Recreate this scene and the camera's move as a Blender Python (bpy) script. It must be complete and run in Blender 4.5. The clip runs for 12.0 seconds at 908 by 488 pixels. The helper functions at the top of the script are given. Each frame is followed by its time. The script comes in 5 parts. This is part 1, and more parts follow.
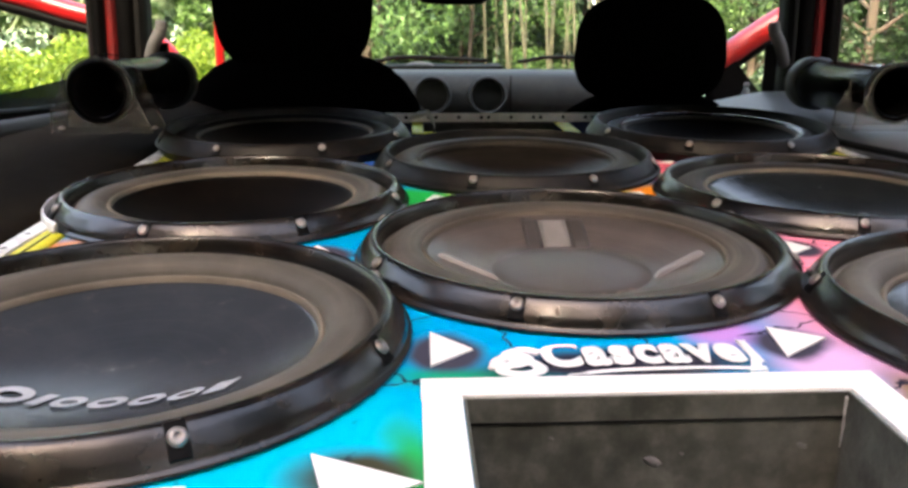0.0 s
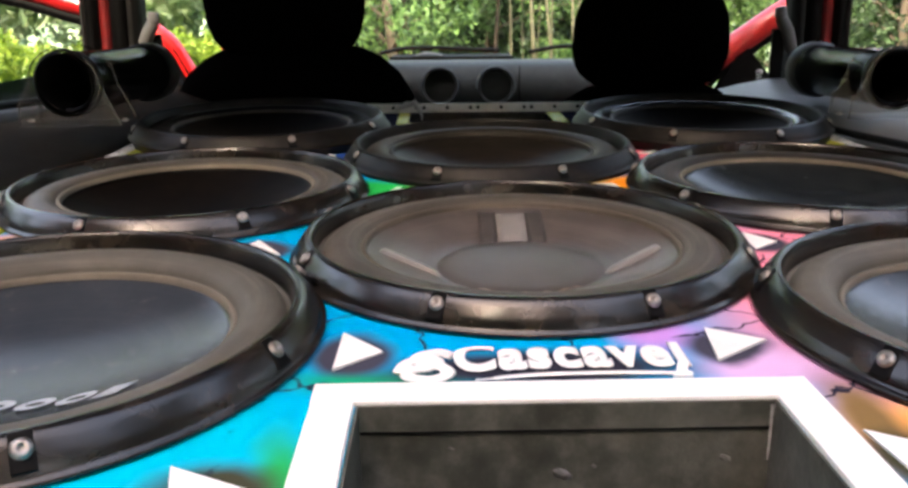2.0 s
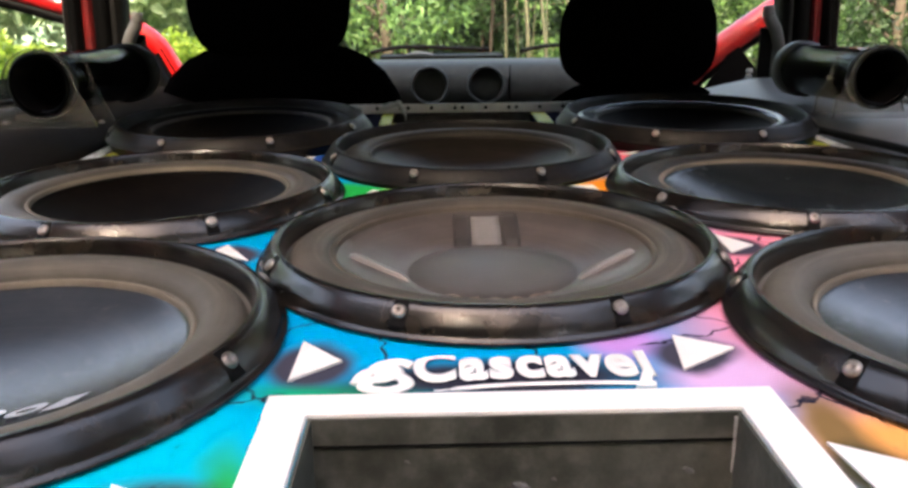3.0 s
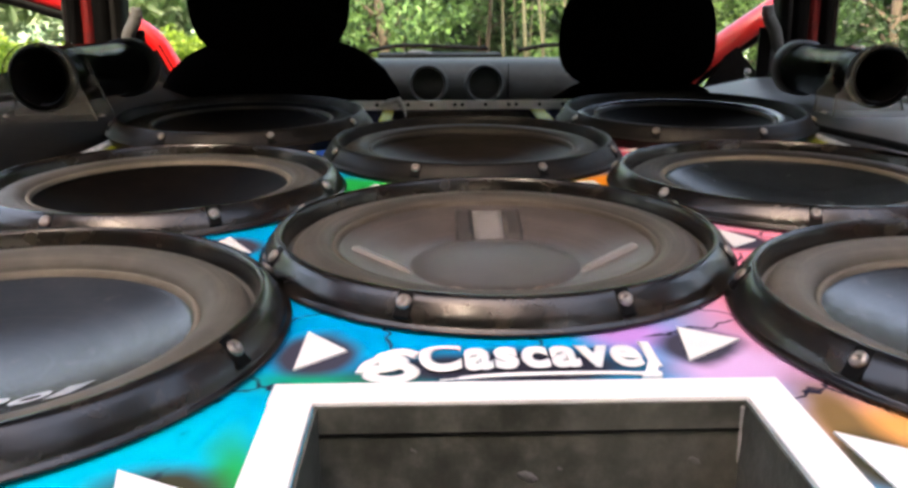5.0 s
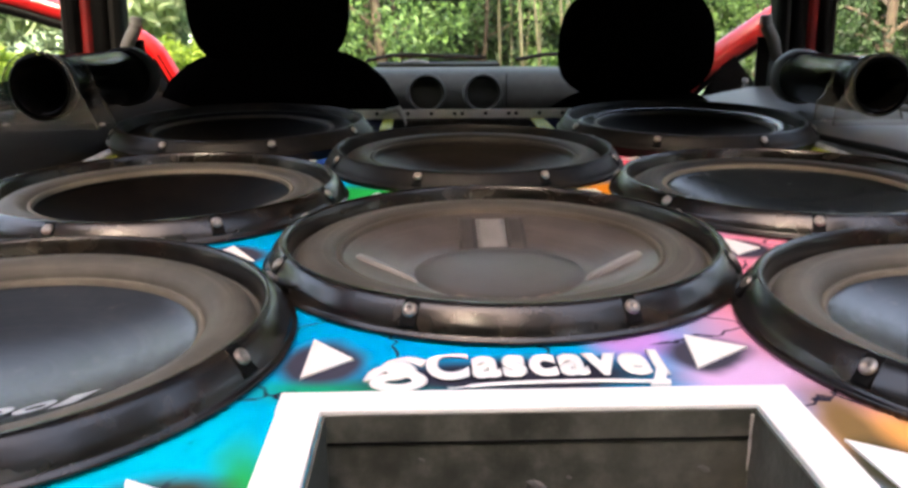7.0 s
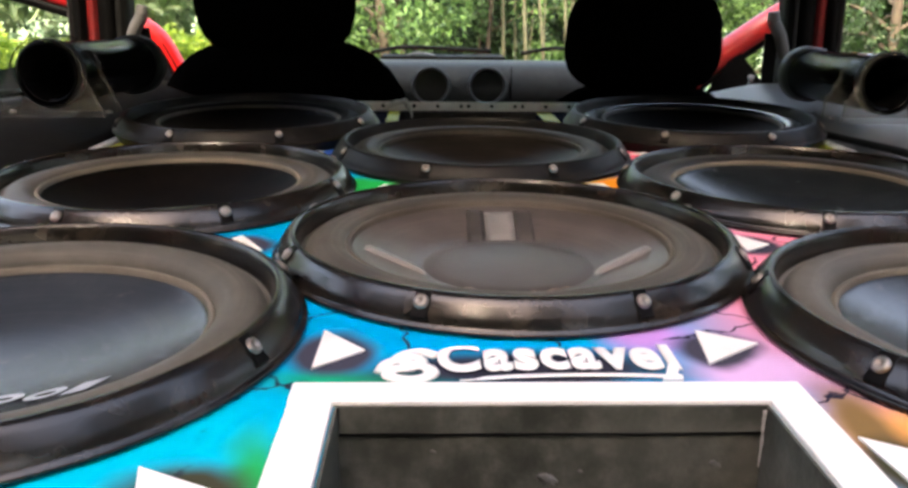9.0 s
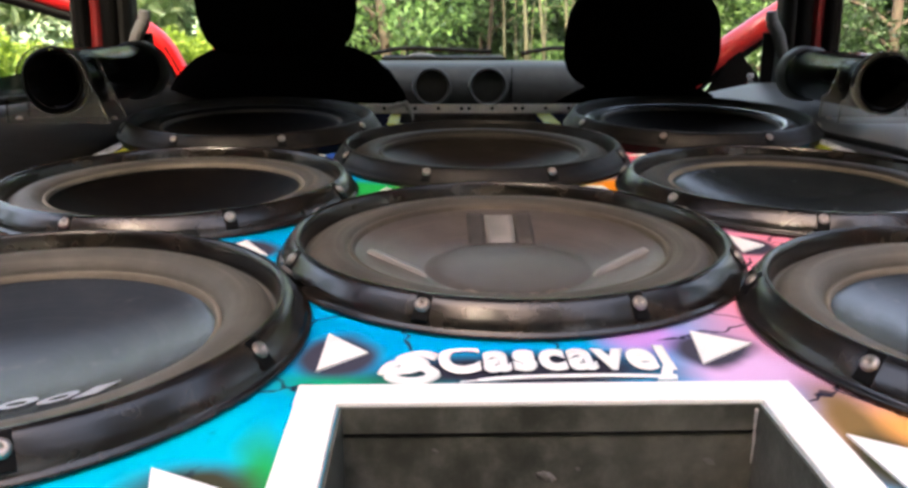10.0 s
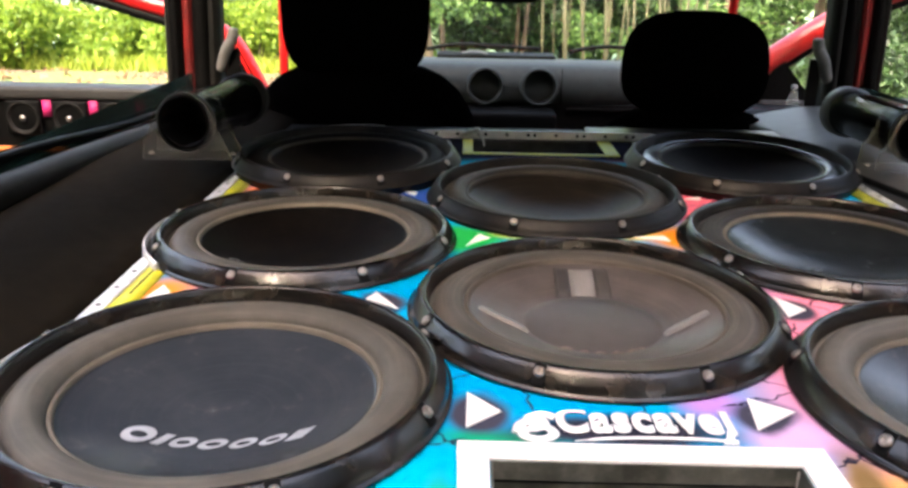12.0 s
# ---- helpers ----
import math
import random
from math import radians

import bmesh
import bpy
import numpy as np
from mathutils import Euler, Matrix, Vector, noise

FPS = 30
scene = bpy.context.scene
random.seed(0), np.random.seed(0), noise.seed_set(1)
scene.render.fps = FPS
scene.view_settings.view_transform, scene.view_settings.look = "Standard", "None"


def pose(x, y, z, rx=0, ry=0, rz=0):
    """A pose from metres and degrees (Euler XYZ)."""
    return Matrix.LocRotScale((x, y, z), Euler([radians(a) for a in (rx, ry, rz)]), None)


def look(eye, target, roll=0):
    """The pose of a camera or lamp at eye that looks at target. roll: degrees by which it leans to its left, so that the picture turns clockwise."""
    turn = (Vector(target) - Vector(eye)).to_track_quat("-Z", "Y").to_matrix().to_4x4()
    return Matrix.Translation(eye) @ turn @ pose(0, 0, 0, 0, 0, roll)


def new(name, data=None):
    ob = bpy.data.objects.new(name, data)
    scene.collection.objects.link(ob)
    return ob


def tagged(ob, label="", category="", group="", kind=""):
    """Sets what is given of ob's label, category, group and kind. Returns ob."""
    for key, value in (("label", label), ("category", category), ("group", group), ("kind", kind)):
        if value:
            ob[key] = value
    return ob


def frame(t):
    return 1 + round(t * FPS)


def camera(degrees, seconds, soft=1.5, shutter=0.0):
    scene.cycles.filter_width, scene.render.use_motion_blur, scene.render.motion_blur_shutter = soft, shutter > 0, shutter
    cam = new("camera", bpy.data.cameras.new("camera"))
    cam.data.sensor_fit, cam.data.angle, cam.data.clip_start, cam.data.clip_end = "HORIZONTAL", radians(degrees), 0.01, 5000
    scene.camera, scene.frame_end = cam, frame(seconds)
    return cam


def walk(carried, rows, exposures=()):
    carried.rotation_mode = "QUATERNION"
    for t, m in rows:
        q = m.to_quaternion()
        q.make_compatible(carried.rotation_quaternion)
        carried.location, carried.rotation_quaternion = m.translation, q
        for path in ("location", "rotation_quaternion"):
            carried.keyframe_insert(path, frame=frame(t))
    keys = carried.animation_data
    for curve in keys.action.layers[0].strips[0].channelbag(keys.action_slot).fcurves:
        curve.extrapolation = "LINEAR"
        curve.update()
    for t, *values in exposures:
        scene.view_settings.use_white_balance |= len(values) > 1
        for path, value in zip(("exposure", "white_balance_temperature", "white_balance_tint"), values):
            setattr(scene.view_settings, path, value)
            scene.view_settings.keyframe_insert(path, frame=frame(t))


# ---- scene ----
cam = camera(56.7, 12.0, soft=3.0)
# The loudspeaker deck faces the tailgate: it climbs 4.5 degrees towards the windscreen. All of the car is laid out on the deck's plane.
BASE = pose(0, 0.5, 0.8, 4.5) @ pose(0, -0.5, -0.8)
PATH = [
    (0, (-0.117, -0.021, 0.98), (-0.019, 1.899, 0.426), 0.2),
    (0.5, (-0.103, -0.016, 0.979), (-0.053, 1.904, 0.422), -0.1),
    (1, (-0.085, -0.009, 0.975), (-0.049, 1.908, 0.405), -0.2),
    (1.5, (-0.069, -0.002, 0.974), (-0.038, 1.913, 0.399), -0.6),
    (2, (-0.055, 0.004, 0.974), (-0.026, 1.92, 0.402), -0.5),
    (2.5, (-0.042, 0.011, 0.975), (-0.014, 1.926, 0.399), -0.6),
    (3, (-0.037, 0.014, 0.975), (0.0, 1.929, 0.4), -0.6),
    (5, (-0.042, 0.013, 0.97), (0.005, 1.928, 0.396), -0.2),
    (5.5, (-0.044, 0.015, 0.969), (0.005, 1.929, 0.391), -0.1),
    (6, (-0.047, 0.015, 0.968), (0.003, 1.928, 0.387), 0.1),
    (6.5, (-0.046, 0.014, 0.969), (0.003, 1.928, 0.39), 0.1),
    (7, (-0.047, 0.014, 0.969), (0.008, 1.935, 0.416), -0.2),
    (9, (-0.053, 0.015, 0.968), (0.001, 1.932, 0.4), 0.6),
    (9.5, (-0.053, 0.013, 0.968), (0.003, 1.929, 0.399), 0.4),
    (10, (-0.052, 0.005, 0.974), (-0.004, 1.921, 0.404), 0.1),
    (10.5, (-0.054, -0.008, 0.987), (-0.031, 1.905, 0.402), -0.2),
    (11, (-0.057, -0.03, 1.018), (-0.03, 1.864, 0.378), -1.2),
    (11.5, (-0.067, -0.062, 1.048), (-0.038, 1.825, 0.386), -0.4),
    (12, (-0.113, -0.097, 1.086), (-0.134, 1.795, 0.439), 1.0),
]
walk(cam, [(t, BASE @ look(eye, target, roll)) for t, eye, target, roll in PATH], exposures=[(0.0, 3.75, 6500, 10), (3.0, 3.65, 6500, 10), (10.0, 3.65, 6500, 10), (12.0, 3.95, 6500, 10)])

# ---- world and light ----
world = bpy.data.worlds.new("sky_world")
scene.world = world
world.use_nodes = True
wn = world.node_tree
sky = wn.nodes.new("ShaderNodeTexSky")
sky.sky_type, sky.sun_disc = "NISHITA", False
sky.sun_elevation, sky.sun_rotation = radians(41), radians(198.4)
sky.air_density, sky.dust_density = 1.0, 1.5
wn.nodes["Background"].inputs["Strength"].default_value = 0.15
haze = wn.nodes.new("ShaderNodeMix")
haze.data_type, haze.blend_type = "RGBA", "MULTIPLY"
haze.inputs[0].default_value = 1.0
haze.inputs[7].default_value = (1.30, 1.0, 0.80, 1)
wn.links.new(sky.outputs[0], haze.inputs[6])
wn.links.new(haze.outputs[2], wn.nodes["Background"].inputs["Color"])
sun = new("sun", bpy.data.lights.new("sun", "SUN"))
sun.data.energy, sun.data.angle, sun.data.color = 1.7, radians(8), (1.0, 0.86, 0.64)
sun.matrix_world = look((-2.0, -6.0, 5.5), (0, 0, 0))


# ---- materials ----
def nodes_of(name):
    m = bpy.data.materials.new(name)
    m.use_nodes = True
    nt = m.node_tree
    return m, nt, nt.nodes["Principled BSDF"]


def put_in(nt, node, **values):
    for key, value in values.items():
        node.inputs[key.replace("_", " ")].default_value = value


def noise_of(nt, scale, detail=4.0, rough=0.6, coords="Object"):
    tc = nt.nodes.new("ShaderNodeTexCoord")
    n = nt.nodes.new("ShaderNodeTexNoise")
    put_in(nt, n, Scale=scale, Detail=detail, Roughness=rough)
    nt.links.new(tc.outputs[coords], n.inputs["Vector"])
    return n.outputs["Fac"]


def ramp_of(nt, fac, a, b):
    r = nt.nodes.new("ShaderNodeMapRange")
    put_in(nt, r, From_Min=a, From_Max=b)
    r.interpolation_type = "SMOOTHSTEP"
    nt.links.new(fac, r.inputs["Value"])
    return r.outputs["Result"]


def mix_of(nt, fac, a, b):
    m = nt.nodes.new("ShaderNodeMix")
    m.data_type = "RGBA"
    for sock, v in ((m.inputs[0], fac), (m.inputs[6], a), (m.inputs[7], b)):
        if isinstance(v, (tuple, float, int)):
            sock.default_value = (*v, 1) if isinstance(v, tuple) else v
        else:
            nt.links.new(v, sock)
    return m.outputs[2]


def worn(name, base, stain, dust=None, rough=0.5, rough2=None, metal=0.0, grain=400.0, patch=18.0, bump=0.15, coat=0.0, much=0.6, spec=0.5):
    """A surface with stains (large noise), dust in patches and fine grain."""
    m, nt, p = nodes_of(name)
    large, fine = noise_of(nt, patch), noise_of(nt, grain, 2.0)
    colour = mix_of(nt, ramp_of(nt, large, 0.35, 0.7), base, stain)
    if dust:
        dusty = noise_of(nt, patch * 2.6, 6.0, 0.62)
        f = nt.nodes.new("ShaderNodeMath")
        f.operation = "MULTIPLY"
        nt.links.new(ramp_of(nt, dusty, 0.38, 0.82), f.inputs[0])
        f.inputs[1].default_value = much
        colour = mix_of(nt, f.outputs[0], colour, dust)
    nt.links.new(colour, p.inputs["Base Color"])
    r = nt.nodes.new("ShaderNodeMapRange")
    put_in(nt, r, To_Min=rough, To_Max=rough2 if rough2 else min(1.0, rough + 0.15))
    nt.links.new(large, r.inputs["Value"])
    nt.links.new(r.outputs[0], p.inputs["Roughness"])
    put_in(nt, p, Metallic=metal, Coat_Weight=coat, Specular_IOR_Level=spec)
    b = nt.nodes.new("ShaderNodeBump")
    put_in(nt, b, Strength=bump, Distance=0.001)
    nt.links.new(fine, b.inputs["Height"])
    nt.links.new(b.outputs[0], p.inputs["Normal"])
    return m


RIM = worn("black_plastic_rim", (0.0035, 0.0033, 0.0034), (0.006, 0.0054, 0.0048), (0.070, 0.052, 0.034), 0.12, 0.34, much=0.36, grain=700, patch=17, spec=0.42, bump=0.06)


# Matte copy of RIM for the back row, dimmed to carry the shade there.
SHADERIM = worn("shaded_matte_rim", (0.0034, 0.0030, 0.0028), (0.006, 0.0052, 0.0046), (0.045, 0.033, 0.022), 0.35, 0.55, much=0.22, grain=700, patch=17, spec=0.14, bump=0.1)


def ringed(name, base, pale, dust, rough=0.6, spec=0.1, streak=420.0, rings=0.55, smear=0.0):
    """Rubber or paper of a loudspeaker: dust lying in thin circles, with blotches and smears across them."""
    m, nt, p = nodes_of(name)
    tc = nt.nodes.new("ShaderNodeTexCoord")
    flat = nt.nodes.new("ShaderNodeVectorMath")
    flat.operation = "MULTIPLY"
    flat.inputs[1].default_value = (1, 1, 0)
    nt.links.new(tc.outputs["Object"], flat.inputs[0])
    rad = nt.nodes.new("ShaderNodeVectorMath")
    rad.operation = "LENGTH"
    nt.links.new(flat.outputs[0], rad.inputs[0])
    far = nt.nodes.new("ShaderNodeMath")
    far.operation = "MULTIPLY"
    far.inputs[1].default_value = streak
    nt.links.new(rad.outputs["Value"], far.inputs[0])
    around = nt.nodes.new("ShaderNodeVectorMath")
    around.operation = "SCALE"
    around.inputs["Scale"].default_value = 9.0
    nt.links.new(flat.outputs[0], around.inputs[0])
    join = nt.nodes.new("ShaderNodeVectorMath")
    up = nt.nodes.new("ShaderNodeCombineXYZ")
    nt.links.new(far.outputs[0], up.inputs["Z"])
    nt.links.new(around.outputs[0], join.inputs[0])
    nt.links.new(up.outputs[0], join.inputs[1])
    ring = nt.nodes.new("ShaderNodeTexNoise")
    put_in(nt, ring, Scale=1.0, Detail=3.0, Roughness=0.6)
    nt.links.new(join.outputs[0], ring.inputs["Vector"])
    lines = nt.nodes.new("ShaderNodeMath")
    lines.operation = "MULTIPLY"
    lines.inputs[1].default_value = rings
    nt.links.new(ramp_of(nt, ring.outputs["Fac"], 0.42, 0.78), lines.inputs[0])
    c = mix_of(nt, ramp_of(nt, noise_of(nt, 16.0, 5.0), 0.35, 0.7), base, pale)
    c = mix_of(nt, lines.outputs[0], c, dust)
    blot = ramp_of(nt, noise_of(nt, 38.0, 7.0, 0.68), 0.56, 0.80)
    half = nt.nodes.new("ShaderNodeMath")
    half.operation = "MULTIPLY"
    half.inputs[1].default_value = 0.35 + smear
    nt.links.new(blot, half.inputs[0])
    c = mix_of(nt, half.outputs[0], c, dust)
    nt.links.new(c, p.inputs["Base Color"])
    r = nt.nodes.new("ShaderNodeMapRange")
    put_in(nt, r, To_Min=rough, To_Max=rough + 0.22)
    nt.links.new(blot, r.inputs["Value"])
    nt.links.new(r.outputs[0], p.inputs["Roughness"])
    put_in(nt, p, Specular_IOR_Level=spec)
    b = nt.nodes.new("ShaderNodeBump")
    put_in(nt, b, Strength=0.10, Distance=0.001)
    nt.links.new(noise_of(nt, 900.0, 2.0), b.inputs["Height"])
    nt.links.new(b.outputs[0], p.inputs["Normal"])
    return m


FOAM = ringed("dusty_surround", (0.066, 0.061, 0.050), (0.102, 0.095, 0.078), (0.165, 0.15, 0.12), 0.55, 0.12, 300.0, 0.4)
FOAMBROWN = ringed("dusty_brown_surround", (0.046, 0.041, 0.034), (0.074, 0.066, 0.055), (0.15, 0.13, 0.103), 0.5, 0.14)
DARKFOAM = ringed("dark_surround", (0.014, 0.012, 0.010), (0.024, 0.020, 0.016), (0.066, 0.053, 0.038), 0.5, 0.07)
# Surround of l5: DARKFOAM darkened for the shade behind the driver's seat.
SHADEFOAM = ringed("shaded_surround", (0.0020, 0.0017, 0.0015), (0.0035, 0.003, 0.0025), (0.012, 0.0095, 0.007), 0.6, 0.03)
GLOSSFOAM = ringed("glossy_black_surround", (0.006, 0.006, 0.006), (0.006, 0.006, 0.0055), (0.02, 0.018, 0.014), 0.2, 0.35, 420.0, 0.2)
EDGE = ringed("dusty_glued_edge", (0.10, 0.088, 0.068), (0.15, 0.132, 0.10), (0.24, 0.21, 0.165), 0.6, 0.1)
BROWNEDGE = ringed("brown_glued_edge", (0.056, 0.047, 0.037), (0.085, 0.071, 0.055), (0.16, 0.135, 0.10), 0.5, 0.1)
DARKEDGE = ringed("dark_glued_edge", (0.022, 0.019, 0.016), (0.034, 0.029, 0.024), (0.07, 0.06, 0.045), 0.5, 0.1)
CONE_BLUE = ringed("glossy_slate_cone", (0.026, 0.031, 0.037), (0.036, 0.041, 0.047), (0.095, 0.098, 0.098), 0.13, 0.09, 260.0, 0.07, 0.18)
CONE_SLATE = ringed("dark_slate_cone", (0.010, 0.013, 0.015), (0.015, 0.018, 0.020), (0.05, 0.052, 0.05), 0.22, 0.12, 260.0, 0.07, 0.1)
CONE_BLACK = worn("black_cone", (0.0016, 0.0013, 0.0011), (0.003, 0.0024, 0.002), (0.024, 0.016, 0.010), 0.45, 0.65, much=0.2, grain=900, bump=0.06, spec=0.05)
CONE_BROWN = ringed("dusty_brown_cone", (0.058, 0.050, 0.046), (0.086, 0.075, 0.068), (0.15, 0.125, 0.105), 0.30, 0.16, 240.0, 0.25, 0.12)
CONE_CAP = ringed("dark_brown_cap", (0.054, 0.047, 0.043), (0.076, 0.066, 0.060), (0.13, 0.108, 0.09), 0.34, 0.11, 240.0, 0.1, 0.05)
CONE_DARK = ringed("smooth_dark_cone", (0.008, 0.0066, 0.0055), (0.014, 0.0115, 0.0095), (0.045, 0.036, 0.027), 0.4, 0.08, 260.0, 0.3)
RESIDUE = worn("dry_glue", (0.16, 0.10, 0.07), (0.22, 0.17, 0.14), None, 0.6, patch=120)
RIB = worn("grey_cone_rib", (0.15, 0.142, 0.134), (0.19, 0.178, 0.165), None, 0.4)
# Shadow colour for the slots beside the middle rib.
RIBSHADE = worn("shaded_rib_slot", (0.034, 0.030, 0.027), (0.046, 0.040, 0.035), (0.08, 0.068, 0.055), 0.4, 0.6, much=0.3)
CHROME = worn("screw_steel", (0.32, 0.30, 0.28), (0.19, 0.16, 0.13), (0.07, 0.045, 0.028), 0.32, 0.6, metal=0.75, patch=90, much=0.6)
MARK = worn("silver_print", (0.36, 0.375, 0.39), (0.24, 0.25, 0.26), None, 0.4)
WHITE = worn("white_paint", (0.80, 0.80, 0.77), (0.74, 0.74, 0.70), (0.55, 0.53, 0.48), 0.45, much=0.15, patch=14)
YELLOW = worn("yellow_paint", (0.72, 0.68, 0.02), (0.55, 0.56, 0.03), (0.30, 0.28, 0.10), 0.5, much=0.5, patch=30)
STRIP = worn("galvanised_strip", (0.74, 0.74, 0.71), (0.55, 0.54, 0.52), (0.22, 0.20, 0.17), 0.4, 0.6, metal=0.2, much=0.5, patch=40)
RAILMAT = worn("pale_rail", (0.80, 0.78, 0.75), (0.66, 0.64, 0.61), (0.35, 0.31, 0.26), 0.5, 0.7, much=0.3, patch=30)
BLACKBOX = worn("black_painted_wood", (0.022, 0.022, 0.020), (0.040, 0.040, 0.036), (0.12, 0.12, 0.11), 0.35, 0.6, much=0.35, patch=16, grain=250, bump=0.3, spec=0.15)
# Pale blotches are scuffs and also the glare on the gloss black board.
SHAFT = worn("scuffed_glare_board", (0.034, 0.037, 0.030), (0.086, 0.090, 0.075), (0.23, 0.235, 0.20), 0.20, 0.5, much=0.5, patch=17, grain=250, bump=0.3, spec=0.25)
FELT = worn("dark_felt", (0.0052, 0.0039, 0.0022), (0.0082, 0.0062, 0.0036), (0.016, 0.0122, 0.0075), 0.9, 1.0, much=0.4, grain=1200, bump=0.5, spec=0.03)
GREYTRIM = worn("grey_trim", (0.022, 0.022, 0.022), (0.030, 0.030, 0.029), (0.06, 0.057, 0.053), 0.5, 0.65, much=0.3, grain=600, spec=0.2)
BLACKTRIM = worn("black_trim", (0.0018, 0.0018, 0.0019), (0.003, 0.003, 0.003), (0.009, 0.0085, 0.008), 0.45, 0.65, much=0.25, spec=0.06)
DARKTRIM = worn("dark_grey_trim", (0.0075, 0.0074, 0.007), (0.011, 0.0107, 0.010), (0.028, 0.026, 0.023), 0.5, 0.65, much=0.3, grain=600, spec=0.1)
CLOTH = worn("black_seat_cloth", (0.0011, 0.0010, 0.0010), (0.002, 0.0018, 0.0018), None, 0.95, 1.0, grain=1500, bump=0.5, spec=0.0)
DASH = worn("grey_dash_plastic", (0.036, 0.043, 0.044), (0.042, 0.050, 0.051), (0.060, 0.068, 0.067), 0.5, 0.65, much=0.3, grain=900, bump=0.3, spec=0.12)
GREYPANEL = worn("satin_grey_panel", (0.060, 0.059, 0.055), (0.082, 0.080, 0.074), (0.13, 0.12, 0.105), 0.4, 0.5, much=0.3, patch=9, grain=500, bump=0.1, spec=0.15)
GLOSSTRIM = worn("satin_dark_cover", (0.014, 0.014, 0.014), (0.020, 0.0195, 0.019), (0.05, 0.047, 0.043), 0.26, 0.4, much=0.3, grain=600, spec=0.25)
# Body red with the shade of the door opening put into its colour.
SHADERED = worn("shaded_red_paint", (0.16, 0.006, 0.006), (0.10, 0.005, 0.005), (0.05, 0.02, 0.015), 0.45, 0.6, much=0.4, bump=0.05)
RED = worn("red_car_paint", (0.46, 0.006, 0.006), (0.40, 0.005, 0.006), None, 0.3, 0.4, coat=0.4, bump=0.02)
PIPE = worn("black_pipe", (0.0016, 0.0016, 0.0017), (0.003, 0.003, 0.003), (0.009, 0.008, 0.007), 0.14, 0.24, much=0.1, spec=0.04)
LIGHTGREY = worn("light_grey_plastic", (0.13, 0.127, 0.122), (0.10, 0.097, 0.093), None, 0.45)
MAGENTA = worn("magenta_trim", (0.55, 0.02, 0.16), (0.45, 0.02, 0.12), None, 0.5)
ORANGE = worn("orange_line", (0.75, 0.22, 0.05), (0.6, 0.16, 0.04), None, 0.5)
RAG = worn("white_rag", (0.46, 0.45, 0.43), (0.30, 0.29, 0.27), None, 0.9, grain=500, bump=0.6)


def clear_of(name, colour, rough=0.08, share=0.55):
    """Thin clear plastic or glass: part see-through, part gloss."""
    m, nt, p = nodes_of(name)
    put_in(nt, p, Base_Color=(*colour, 1), Roughness=rough)
    clear = nt.nodes.new("ShaderNodeBsdfTransparent")
    clear.inputs[0].default_value = (*[0.55 + 0.45 * c for c in colour], 1)
    mix = nt.nodes.new("ShaderNodeMixShader")
    mix.inputs[0].default_value = share
    nt.links.new(clear.outputs[0], mix.inputs[1])
    nt.links.new(p.outputs[0], mix.inputs[2])
    nt.links.new(mix.outputs[0], nt.nodes["Material Output"].inputs["Surface"])
    return m


ACRYLIC = clear_of("cloudy_acrylic", (0.30, 0.29, 0.25), 0.16, 0.17)
ACRYLIC_GLINT = clear_of("acrylic_edge_highlight", (0.34, 0.34, 0.31), 0.15, 0.35)
GLASS = clear_of("windscreen_glass", (0.80, 0.86, 0.83), 0.02, 0.03)
TINTED = clear_of("green_tinted_glass", (0.03, 0.07, 0.06), 0.08, 0.75)
PET = clear_of("clear_bottle", (0.6, 0.63, 0.6), 0.08, 0.18)


